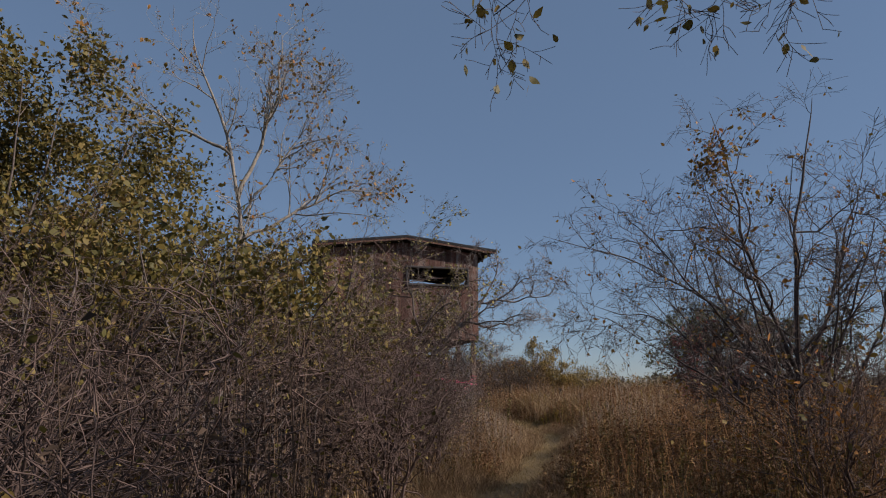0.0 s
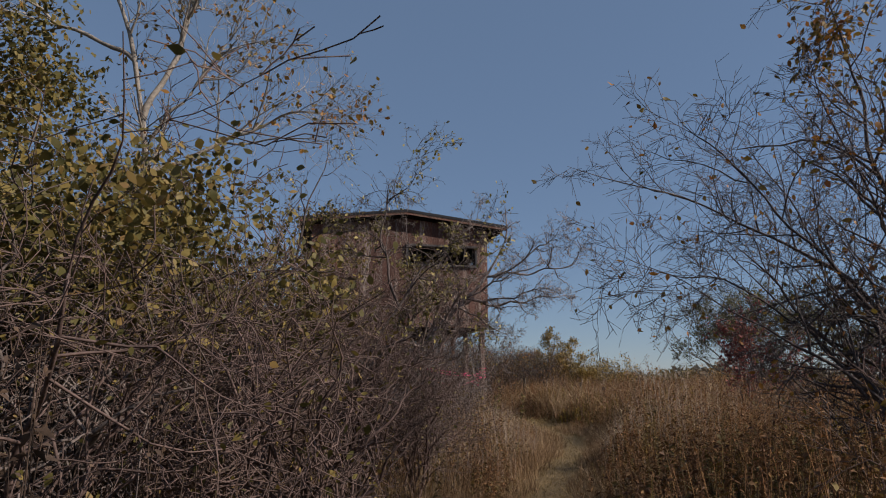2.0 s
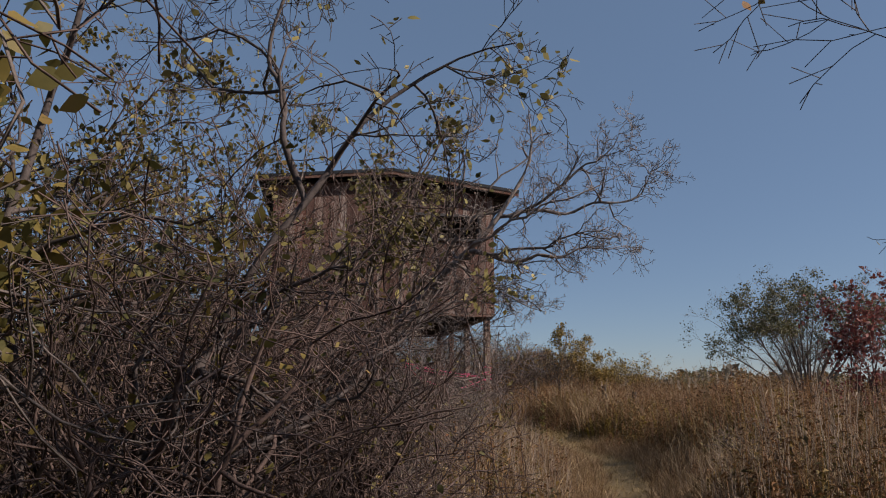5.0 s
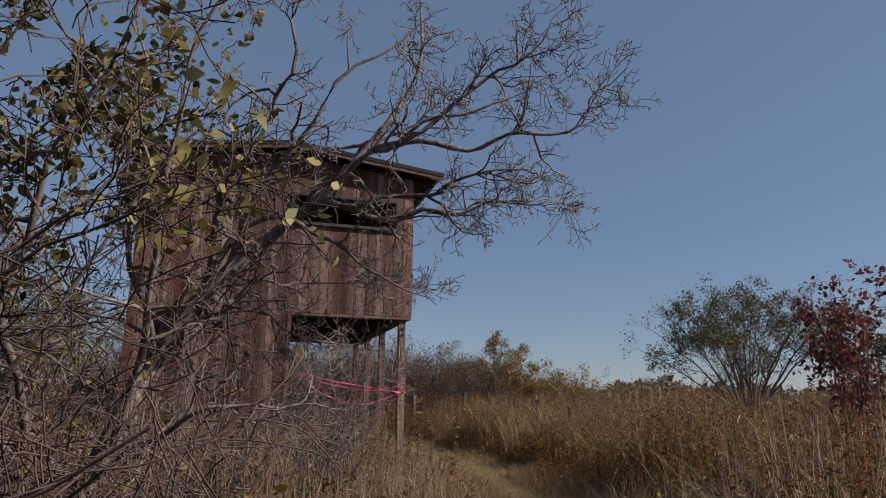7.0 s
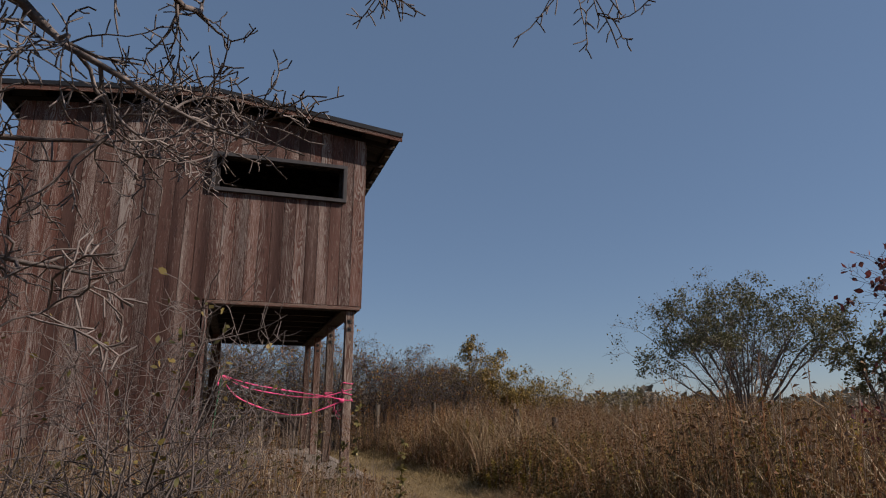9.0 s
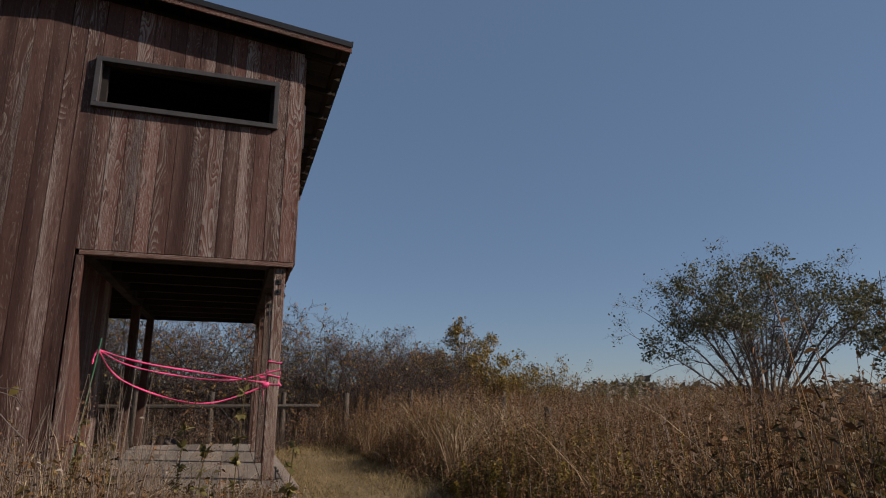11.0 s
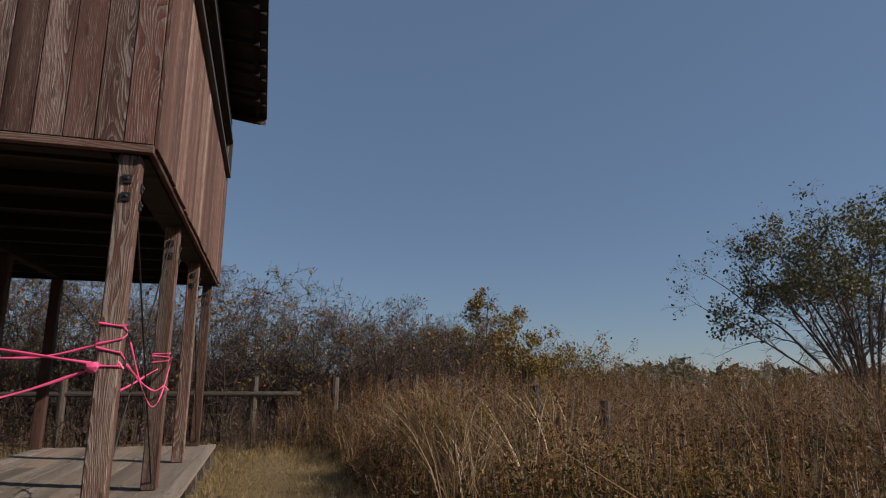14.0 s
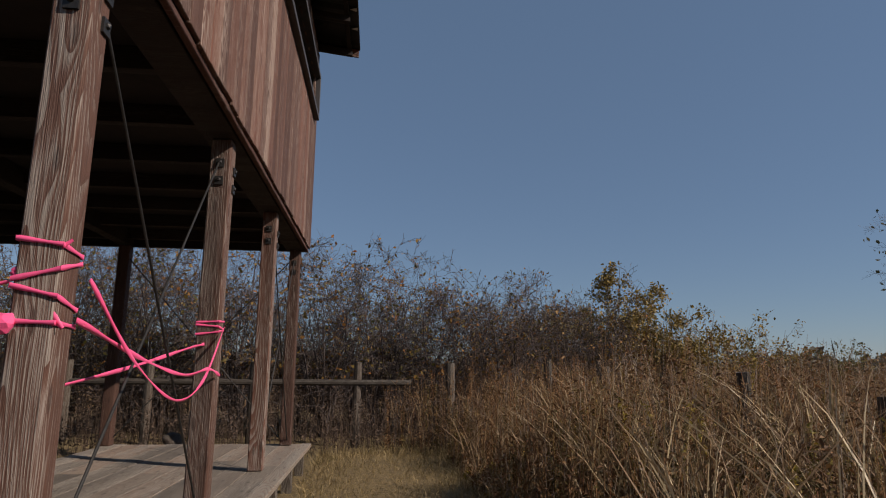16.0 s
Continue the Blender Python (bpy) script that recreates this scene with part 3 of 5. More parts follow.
for z, tilt in ((1.41, -0.25), (1.34, 0.5), (1.26, -0.45), (1.185, -0.05)):
    q = PH + 0.005
    for k, (a, b, nrm) in enumerate((((-q, -q), (q, -q), (0, -1, 0)), ((q, -q), (q, q), (1, 0, 0)), ((q, q), (-q, q), (0, 1, 0)), ((-q, q), (-q, -q), (-1, 0, 0)))):
        za, zb = z + tilt * 0.5 * (a[0] + a[1]), z + tilt * 0.5 * (b[0] + b[1])
        ribbon("loop", [(-0.13 + a[0], 0.085 + a[1], za), (-0.13 + (a[0] + b[0]) / 2, 0.085 + (a[1] + b[1]) / 2, (za + zb) / 2), (-0.13 + b[0], 0.085 + b[1], zb)], 0.016, tape, normal=nrm, steps=4)
for z, tilt in ((1.33, 0.1), (1.3, -0.15), (1.27, 0.25)):
    q = PH + 0.0035
    for a, b, nrm in (((-q, -q), (q, -q), (0, -1, 0)), ((q, -q), (q, q), (1, 0, 0)), ((q, q), (-q, q), (0, 1, 0)), ((-q, q), (-q, -q), (-1, 0, 0))):
        za, zb = z + tilt * 0.5 * (a[0] + a[1]), z + tilt * 0.5 * (b[0] + b[1])
        ribbon("loop", [(-0.13 + a[0], 1.975 + a[1], za), (-0.13 + (a[0] + b[0]) / 2, 1.975 + (a[1] + b[1]) / 2, (za + zb) / 2), (-0.13 + b[0], 1.975 + b[1], zb)], 0.014, tape, normal=nrm, steps=4)
ribbon("strand", [(-0.2, 0.03, 1.33), (-0.13, 0.028, 1.365), (-0.045, 0.03, 1.425)], 0.015, tape)
ribbon("strand", [(-0.2, 0.03, 1.33), (-0.12, 0.028, 1.26), (-0.045, 0.03, 1.17)], 0.018, tape)
bm = bmesh.new()
bmesh.ops.create_icosphere(bm, subdivisions=2, radius=0.03)
for v in bm.verts:
    v.co *= 1 + 0.35 * noise.noise(v.co * 60)
    v.co.x *= 1.25
knot_ob = part("knot", bm, TAPE, tape)
knot_ob.location = (-0.2, 0.02, 1.18)
side_n = (1, -0.3, 0)
ribbon("strand", [(-0.05, 0.18, 1.33), (-0.04, 0.6, 1.08), (-0.045, 1.15, 0.92), (-0.05, 1.6, 1.0), (-0.04, 1.94, 1.3)], 0.016, tape, normal=side_n, twist=0.5)
ribbon("strand", [(-0.05, 0.12, 1.2), (-0.06, 0.7, 1.1), (-0.06, 1.3, 1.03), (-0.05, 1.7, 1.06), (-0.045, 1.93, 1.02)], 0.02, tape, normal=side_n, twist=0.6)
ribbon("strand", [(-0.2, 0.19, 0.98), (-0.18, 0.9, 1.06), (-0.15, 1.6, 1.16), (-0.14, 1.92, 1.2)], 0.017, tape, normal=side_n, twist=0.4)


STAKE_GREEN = plain("green_coated_stake", (0.03, 0.1, 0.05), 0.45, 0.0, 60)
stake = thing("garden_stake", "thin green plastic-coated stake holding the pink tape", "stake", at=(-1.92, -0.16, DZ))
rod("shaft", (-1.92, -0.16, DZ - 0.003), (-1.795, -0.04, 1.6), 0.008, STAKE_GREEN, stake)
rod("cap", (-1.797, -0.042, 1.588), (-1.793, -0.038, 1.612), 0.0095, STAKE_GREEN, stake)


# ---- fences ----
def round_post(name, x, y, h, r, parent=None):
    bm = bmesh.new()
    bmesh.ops.create_cone(bm, cap_ends=True, segments=10, radius1=r, radius2=r * 0.92, depth=h + 0.1)
    for v in bm.verts:
        v.co.x += 0.022 * noise.noise(v.co * 7 + Vector((x, y, 0)))
        v.co.z += 0.012 * noise.noise(v.co * 9 + Vector((y, x, 3)))
    ob = part(name, bm, FENCE_WOOD, parent)
    ob.location = (x, y, h / 2 - 0.08)
    return ob


rail_fence = thing("rail_fence", "old grey wooden rail fence before the thicket", "fence")
for x in (-3.6, -2.45, -0.95, 0.58, 2.0):
    round_post("fence_post", x, 8.0, 1.2, 0.072, rail_fence)
rod("rail", (-3.7, 8.0, 0.86), (1.4, 7.95, 0.87), 0.045, FENCE_WOOD, rail_fence, 9)
for x, y, h in ((3.3, 7.1, 1.26), (3.62, 5.7, 1.15), (3.75, 4.3, 1.08), (3.84, 3.1, 1.1), (4.05, 1.9, 0.95)):
    tagged(round_post("fence_post", x, y, h, 0.06), "weathered grey fence post among the dry weeds", "fence post", "posts of the field fence")


# ---- trees and shrubs ----
CLEAR = 0.36


def path_clear(pts):
    """Which branches (B, N, 3) stay off the trodden path at walking height and out of the hut."""
    b, n, _ = pts.shape
    q = pts.reshape(-1, 3)
    d = track_distance(q[:, 0], q[:, 1]) + np.maximum(0, q[:, 2] - 1.3) * 0.7
    hutbox = (q[:, 0] > XL - 0.6) & (q[:, 0] < 0.2) & (q[:, 1] > -0.35) & (q[:, 1] < YB + 0.3)
    return ((d > CLEAR) & ~hutbox).reshape(b, n).all(1)


def tubes(pts, rad, sides):
    b, n, _ = pts.shape
    tan = np.gradient(pts, axis=1)
    tan = unit(tan)
    ref = np.where(np.abs(tan[..., 2:3]) > 0.9, np.array([1.0, 0, 0]), np.array([0, 0, 1.0]))
    u = unit(np.cross(tan, ref))
    v = np.cross(tan, u)
    a = np.arange(sides) * 2 * math.pi / sides
    ring = pts[:, :, None] + rad[:, :, None, None] * (u[:, :, None] * np.cos(a)[:, None] + v[:, :, None] * np.sin(a)[:, None])
    verts = ring.reshape(-1, 3)
    i = (np.arange(b)[:, None, None] * n + np.arange(n - 1)[None, :, None]) * sides + np.arange(sides)[None, None]
    j = (np.arange(b)[:, None, None] * n + np.arange(n - 1)[None, :, None]) * sides + (np.arange(sides)[None, None] + 1) % sides
    t = np.concatenate([np.stack([i, j, j + sides], -1).reshape(-1, 3), np.stack([i, j + sides, i + sides], -1).reshape(-1, 3)])
    return verts, t


def sprout(r, pts, rad, per, length, n, angle, wiggle, lift, span=(0.2, 1.0), taper=0.62, shrink=0.5, thin=0.0016):
    """Children of the branches (pts, rad): per children each."""
    b, m, _ = pts.shape
    k = np.repeat(np.arange(b), per)
    t = r.uniform(*span, len(k))
    f = t * (m - 1)
    i = np.minimum(f.astype(int), m - 2)
    w = (f - i)[:, None]
    start = pts[k, i] * (1 - w) + pts[k, i + 1] * w
    tan = unit(pts[k, i + 1] - pts[k, i])
    r0 = (rad[k, i] * (1 - w[:, 0]) + rad[k, i + 1] * w[:, 0]) * taper
    perp = unit(np.cross(tan, r.normal(size=tan.shape)))
    a = np.radians(r.normal(angle, 14, len(k)))[:, None]
    d = unit(tan * np.cos(a) + perp * np.sin(a) + np.array([0, 0, lift]))
    ln = length * (1 - shrink * t) * r.uniform(0.55, 1.25, len(k))
    out = [start]
    for s in range(n - 1):
        d = unit(d + r.normal(0, wiggle, d.shape) + np.array([0, 0, lift * 0.25]))
        out.append(out[-1] + d * (ln / (n - 1))[:, None])
    p = np.stack(out, 1)
    rr = r0[:, None] * np.linspace(1, 0.3, n)[None]
    ok = path_clear(p) & (p[:, :, 2].min(1) > 0.02)
    return p[ok], np.maximum(rr[ok], thin)


def leaf_mesh(name, r, pos, size, droop=0.3, fine=False):
    """Pointed leaves folded along the midrib; fine ones have a rounded outline and a bent tip."""
    n = len(pos)
    d = unit(r.normal(size=(n, 3)) + np.array([0, 0, -droop]))
    s = unit(np.cross(d, r.normal(size=(n, 3))))
    up = np.cross(d, s)
    ln = (size * r.uniform(0.6, 1.3, n))[:, None]
    w = ln * r.uniform(0.22, 0.36, (n, 1))
    f = r.uniform(-0.1, 0.35, (n, 1))
    bend = up * ln * r.uniform(-0.25, 0.1, (n, 1))
    if fine:
        v = np.stack([pos, pos + d * ln * 0.2 + s * w * 0.7 + up * w * f, pos + d * ln * 0.5 + s * w + up * w * f + bend * 0.3, pos + d * ln * 0.8 + s * w * 0.45 + bend * 0.6, pos + d * ln + bend,
                      pos + d * ln * 0.8 - s * w * 0.45 + bend * 0.6, pos + d * ln * 0.5 - s * w + up * w * f + bend * 0.3, pos + d * ln * 0.2 - s * w * 0.7 + up * w * f], 1)
        i = np.arange(n)[:, None] * 8
        t = np.concatenate([i + np.array([q]) for q in ((0, 1, 7), (1, 2, 7), (2, 6, 7), (2, 3, 6), (3, 5, 6), (3, 4, 5))])
    else:
        v = np.stack([pos, pos + d * ln * 0.45 + s * w + up * w * f, pos + d * ln + bend, pos + d * ln * 0.45 - s * w + up * w * f], 1)
        i = np.arange(n)[:, None] * 4
        t = np.concatenate([i + np.array([[0, 1, 2]]), i + np.array([[0, 2, 3]])])
    return mesh_np(name, v.reshape(-1, 3), t)


def smooth_line(guide, n):
    g = np.array(guide, float)
    s = np.concatenate([[0], np.cumsum(np.linalg.norm(np.diff(g, axis=0), axis=1))])
    t = np.linspace(0, s[-1], n)
    p = np.stack([np.interp(t, s, g[:, c]) for c in range(3)], -1)
    for _ in range(2):
        p[1:-1] = 0.25 * p[:-2] + 0.5 * p[1:-1] + 0.25 * p[2:]
    return p


def tube_part(name, pts, rad, sides, material, parent, origin):
    v, t = tubes(pts, rad, sides)
    me = mesh_np(name, v - origin, t)
    me.polygons.foreach_set("use_smooth", [True] * len(me.polygons))
    return link_part(name, me, material, parent)


def tree(name, label, category, seed, base, stems, levels, bark_mat, leaf=None, leaves=0, leaf_size=0.05, group="", leaf_low=0.0, crooked=0.02, leaf_zone=None, single=False, loose=0.015, shell=None, patch=None):
    """stems: (guide points from the base, radius); levels: keywords of sprout(), coarse to fine."""
    r = np.random.default_rng(seed)
    ob = thing(name, label, category, group, at=base)
    o = np.array(base)
    pts, rad = [], []
    for guide, radius in stems:
        p = smooth_line(guide, 22)
        jig = r.normal(0, crooked * 2.2, (22, 3))
        jig[0] = 0
        for _ in range(2):
            jig[1:-1] = 0.25 * jig[:-2] + 0.5 * jig[1:-1] + 0.25 * jig[2:]
        p = p + jig + o
        if pts and guide[0][2] > 0.15:
            q = np.concatenate(pts)
            gap = q[np.linalg.norm(q - p[0], axis=1).argmin()] - p[0]
            if np.linalg.norm(gap) < 0.45:
                p = p + gap * np.linspace(1, 0, 22)[:, None] ** 2
        pts.append(p)
        rad.append(radius * np.linspace(1, 0.07, 22) ** 0.9 * (1 + 0.12 * r.normal(size=22).clip(-1, 2)))
    pts, rad = np.stack(pts), np.stack(rad)
    for k in range(len(pts)):
        tube_part("trunk" if single and k == 0 else "stem", pts[k:k + 1], rad[k:k + 1], 7, bark_mat, ob, o)
    tips, vs, ts, count = [], [], [], 0
    for li, kw in enumerate(levels):
        pts, rad = sprout(r, pts, rad, **kw)
        if not len(pts):
            break
        if li == 0 and single:
            for k in range(len(pts)):
                tube_part("limb", pts[k:k + 1], rad[k:k + 1], 6, bark_mat, ob, o)
        else:
            v, t = tubes(pts, rad, 4 if li < 1 else 3)
            vs.append(v)
            ts.append(t + count)
            count += len(v)
        if li >= len(levels) - 2:
            tips.append(pts[:, 1:].reshape(-1, 3))
    if vs:
        tagged(link_part("crown", mesh_np("crown", np.concatenate(vs) - o, np.concatenate(ts)), bark_mat, ob, "tangle of fine bare twigs"), kind="stuff")
    if leaf and leaves:
        q = np.concatenate(tips)
        q = q[q[:, 2] > leaf_low]
        if leaf_zone is not None:
            c, rr = np.array(leaf_zone[0]), leaf_zone[1]
            q = q[np.linalg.norm(q - c, axis=1) < rr]
        if len(q):
            # leaves gather in loose patches
            f = np.array([noise.noise(Vector(x) * 1.3 + Vector((seed, 0, 0))) for x in q[:: max(1, len(q) // 9000)]])
            q = q[:: max(1, len(q) // 9000)][: len(f)]
            w = np.clip(f + 0.75, 0.1, 1.2)
            if shell:
                # leaves sit on the outside of the crown: middle, radii and where they begin
                e = np.linalg.norm((q - np.array(shell[0])) / np.array(shell[1]), axis=1)
                w = w * np.clip((e - shell[2]) / 0.25, 0.04, 1.0) * np.where(e > 0.98, 0.16, 1.0)
            if patch:
                w = w * (1 + 14 * (np.linalg.norm(q - np.array(patch[0]), axis=1) < patch[1]))
            pick = r.choice(len(q), leaves, p=w / w.sum())
            pos = q[pick] + r.normal(0, loose, (leaves, 3))
            keep = track_distance(pos[:, 0], pos[:, 1]) + np.maximum(0, pos[:, 2] - 1.45) * 0.45 > 0.4
            tagged(link_part("leaves", leaf_mesh("leaves", r, pos[keep] - o, leaf_size, fine=leaves < 10000), leaf, ob), kind="stuff")
    return ob


def lv(per, length, n, angle, wiggle, lift, span=(0.2, 1.0), taper=0.62, shrink=0.5, thin=0.0016):
    return dict(per=per, length=length, n=n, angle=angle, wiggle=wiggle, lift=lift, span=span, taper=taper, shrink=shrink, thin=thin)


def fan(r, count, height, spread, radius, low=0.35):
    """Stems of a many-stemmed shrub that rise from one stool and arch outward."""
    out = []
    for k in range(count):
        a = 2 * math.pi * (k + r.uniform(-0.3, 0.3)) / count
        s = spread * r.uniform(0.4, 1.0)
        h = height * r.uniform(0.6, 1.0)
        c, d = math.cos(a), math.sin(a)
        out.append((((c * 0.05, d * 0.05, -0.05), (c * s * 0.3, d * s * 0.3, h * low), (c * s * 0.65, d * s * 0.65, h * 0.7), (c * s, d * s, h)), radius * r.uniform(0.6, 1.0)))
    return out


WIRY = [lv(6, 1.0, 6, 45, 0.16, 0.08), lv(6, 0.5, 4, 48, 0.2, 0.03), lv(4, 0.22, 3, 50, 0.22, 0.02)]
srng = np.random.default_rng(21)

# pale-stemmed tree beside the path
tree("tree", "young tree with pale bark and thin yellow-green leaves", "tree", 3, (-5.72, -10.6, 0),
     [(((0, 0, -0.05), (-0.05, 0.0, 1.6), (-0.07, 0.0, 2.65), (0.0, 0.0, 3.13), (-0.24, 0.0, 3.9), (-0.6, 0.0, 4.8), (-0.85, 0.1, 5.6)), 0.045),
      (((-0.05, 0, 3.2), (0.12, 0.1, 4.0), (0.26, 0.1, 4.8), (0.25, 0.1, 5.6)), 0.03), (((-0.07, 0, 2.7), (0.35, 0.1, 3.0), (0.9, 0.2, 3.4), (1.5, 0.2, 3.6)), 0.024),
      (((-0.2, 0, 3.8), (-0.8, 0.1, 4.1), (-1.5, 0.1, 4.5), (-2.0, 0.1, 4.9)), 0.022), (((-0.05, 0, 2.9), (0.3, 0.0, 3.6), (0.6, 0.0, 4.2), (0.75, 0.0, 4.7)), 0.018)],
     [lv(15, 1.1, 8, 46, 0.15, 0.1, (0.3, 1)), lv(8, 0.55, 6, 45, 0.18, 0.08), lv(4, 0.24, 3, 45, 0.2, 0.05)], BARK_PALE, LEAF_ORANGE, 1300, 0.055, leaf_low=2.9, single=True)
# leafy trees on the far side of the thicket
for k, (x, y, h, n) in enumerate(((-7.9, -11.4, 4.5, 36000), (-9.2, -12.8, 4.3, 30000), (-8.2, -8.2, 4.2, 9000), (-6.6, -10.9, 3.0, 15000), (-5.5, -11.0, 2.3, 9000), (-6.4, -11.9, 2.1, 9000))):
    tree("tree", "bushy tree with dense olive and yellow autumn leaves", "tree", 30 + k, (x, y, 0), fan(srng, 10, h, 1.5, 0.045, 0.45),
         [lv(9, 1.2, 6, 50, 0.15, 0.04, (0.25, 1)), lv(6, 0.55, 4, 50, 0.2, 0.03), lv(2, 0.24, 2, 50, 0.22, 0.0)], BARK_GREY, LEAF_OLIVE, n, 0.06, "leafy trees of the thicket", leaf_low=1.2, loose=0.1)
# bare shrubs of the thicket
SHRUBS = ((-5.4, -13.4, 1.9, 1.3), (-6.6, -14.4, 2.0, 1.3), (-4.9, -12.0, 1.8, 1.1), (-6.3, -12.2, 2.4, 1.4), (-7.9, -13.8, 2.4, 1.4), (-5.0, -9.9, 2.3, 1.2), (-4.2, -8.9, 2.9, 1.3),
          (-5.9, -9.0, 2.7, 1.4), (-7.0, -10.0, 2.8, 1.5), (-9.0, -15.2, 2.3, 1.4), (-6.0, -16.0, 1.1, 0.7), (-7.6, -16.4, 1.6, 1.0), (-3.9, -7.6, 1.7, 1.1), (-5.0, -7.4, 2.8, 1.5),
          (-4.3, -13.0, 1.5, 0.7), (-3.75, -9.0, 2.3, 1.0), (-3.3, -9.6, 1.3, 0.6), (-4.0, -10.7, 1.6, 0.8), (-7.0, -13.0, 2.2, 1.3), (-8.6, -12.2, 2.6, 1.4))
for k, (x, y, h, s) in enumerate(SHRUBS):
    tree("shrub", "dense bare shrub of reddish-brown twigs", "shrub", 50 + k, (x, y, 0), fan(srng, 11, h, s * 1.15, 0.019, 0.5),
         [lv(9, 1.0, 8, 58, 0.26, -0.04, (0.15, 1), 0.72), lv(6, 0.5, 5, 58, 0.28, -0.02, taper=0.72, thin=0.0022), lv(2, 0.2, 3, 50, 0.26, 0.0, thin=0.002)], BARK_RED, LEAF_OLIVE, (1500 if x < -4.1 else 250) if y > -11 else 350, 0.036, "bare shrubs of the thicket")
for k, (x, y, h, s) in enumerate(((-5.6, -12.9, 1.9, 1.5), (-6.9, -13.6, 2.1, 1.5), (-4.85, -11.4, 1.7, 1.0), (-5.9, -11.3, 2.3, 1.5), (-7.6, -12.6, 2.3, 1.5))):
    tree("shrub", "old spreading shrub with crooked grey-brown stems", "shrub", 200 + k, (x, y, 0), fan(srng, 11, h, s, 0.026, 0.55),
         [lv(8, 0.95, 9, 60, 0.34, -0.05, (0.15, 1), 0.8), lv(5, 0.45, 6, 62, 0.34, -0.03, taper=0.75, thin=0.0028)], BARK_GREY, LEAF_OLIVE, 200, 0.036, "bare shrubs of the thicket", crooked=0.05)
for k, (x, y, h) in enumerate(((-2.8, -7.4, 1.65), (-2.95, -8.6, 1.45), (-2.0, -5.9, 1.6), (-1.8, -4.9, 1.4), (-2.7, -5.4, 1.5))):
    tree("shrub", "small grey bare shrub beside the path", "shrub", 90 + k, (x, y, 0), fan(srng, 11, h, 0.55, 0.012, 0.45),
         [lv(9, 0.55, 6, 55, 0.25, 0.0, (0.15, 1), 0.72), lv(5, 0.28, 4, 56, 0.26, 0.0, taper=0.7, thin=0.0018)], BARK_GREY, LEAF_OLIVE, 160, 0.036, "bare shrubs of the thicket")
# tree across the path with some rusty leaves
tree("tree", "bare wiry tree with a few rusty leaves", "tree", 5, (-0.2, -12.7, 0),
     [(((0, 0, -0.05), (0.05, 0.05, 0.7), (0.1, 0.1, 1.6), (0.35, 0.15, 2.8), (0.75, 0.1, 4.3)), 0.042), (((0, 0.1, 0.9), (-0.3, 0.8, 1.9), (-0.7, 1.2, 2.35), (-1.45, 1.3, 2.62), (-2.05, 1.3, 2.8)), 0.02),
      (((0, 0.1, 0.7), (-0.6, 1.0, 1.6), (-1.1, 1.25, 1.95), (-1.7, 1.3, 2.0)), 0.016), (((0, 0, 0.3), (-0.7, -0.1, 0.9), (-1.4, 0.2, 1.4), (-2.1, 0.3, 1.8)), 0.016),
      (((0.05, 0, 1.2), (-0.3, 0.1, 2.2), (-0.5, 0.1, 3.2), (-0.65, 0.1, 4.0)), 0.024), (((0.05, 0, 1.0), (0.6, 0.1, 2.0), (1.1, 0.2, 3.0), (1.5, 0.2, 3.8)), 0.024),
      (((0, 0, 0.8), (-0.7, 0.3, 1.9), (-1.2, 0.5, 2.6), (-1.6, 0.6, 3.0)), 0.02)] + fan(srng, 12, 3.4, 2.0, 0.026, 0.35),
     [lv(12, 1.1, 8, 52, 0.18, 0.04, (0.2, 1), 0.7), lv(9, 0.5, 5, 54, 0.22, 0.02, taper=0.7, thin=0.002), lv(4, 0.18, 2, 56, 0.22, 0.02, thin=0.0018)], BARK_DARK, LEAF_ORANGE, 1500, 0.05, single=True,
     patch=((-0.55, -12.6, 3.45), 0.6))
tree("shrub", "tall bare shrub with small yellow-green leaves", "shrub", 13, (-4.5, -8.5, 0), fan(srng, 13, 3.5, 1.0, 0.02, 0.4),
     [lv(9, 0.9, 7, 48, 0.18, 0.05, (0.2, 1)), lv(7, 0.42, 5, 52, 0.22, 0.02), lv(4, 0.12, 3, 55, 0.2, 0.0)], BARK_DARK, LEAF_OLIVE, 5500, 0.042, leaf_low=1.3)
tree("shrub", "low bare shrub with dark wiry twigs", "shrub", 6, (0.5, -11.3, 0), fan(srng, 9, 1.9, 1.3, 0.02, 0.4), WIRY, BARK_DARK, LEAF_OLIVE, 400, 0.05)
tree("shrub", "low bare shrub with dark wiry twigs", "shrub", 7, (-1.3, -14.2, 0), fan(srng, 8, 1.25, 0.8, 0.016, 0.4), WIRY, BARK_RED, LEAF_ORANGE, 300, 0.05)
tree("shrub", "low bare shrub with dark wiry twigs", "shrub", 8, (1.2, -13.6, 0), fan(srng, 8, 2.4, 1.3, 0.02, 0.4), WIRY, BARK_RED, LEAF_ORANGE, 300, 0.05)
# dense dark shrub added to imitate a shadow spot beside the path
tree("shrub", "low dark tangled shrub standing in for a shadow spot by the path", "shrub", 18, (0.45, -7.4, 0), fan(srng, 12, 0.75, 0.45, 0.012, 0.5),
     [lv(8, 0.35, 5, 58, 0.28, 0.0, (0.15, 1)), lv(6, 0.2, 3, 58, 0.28, 0.0)], BARK_DARK, LEAF_OLIVE, 200, 0.035)
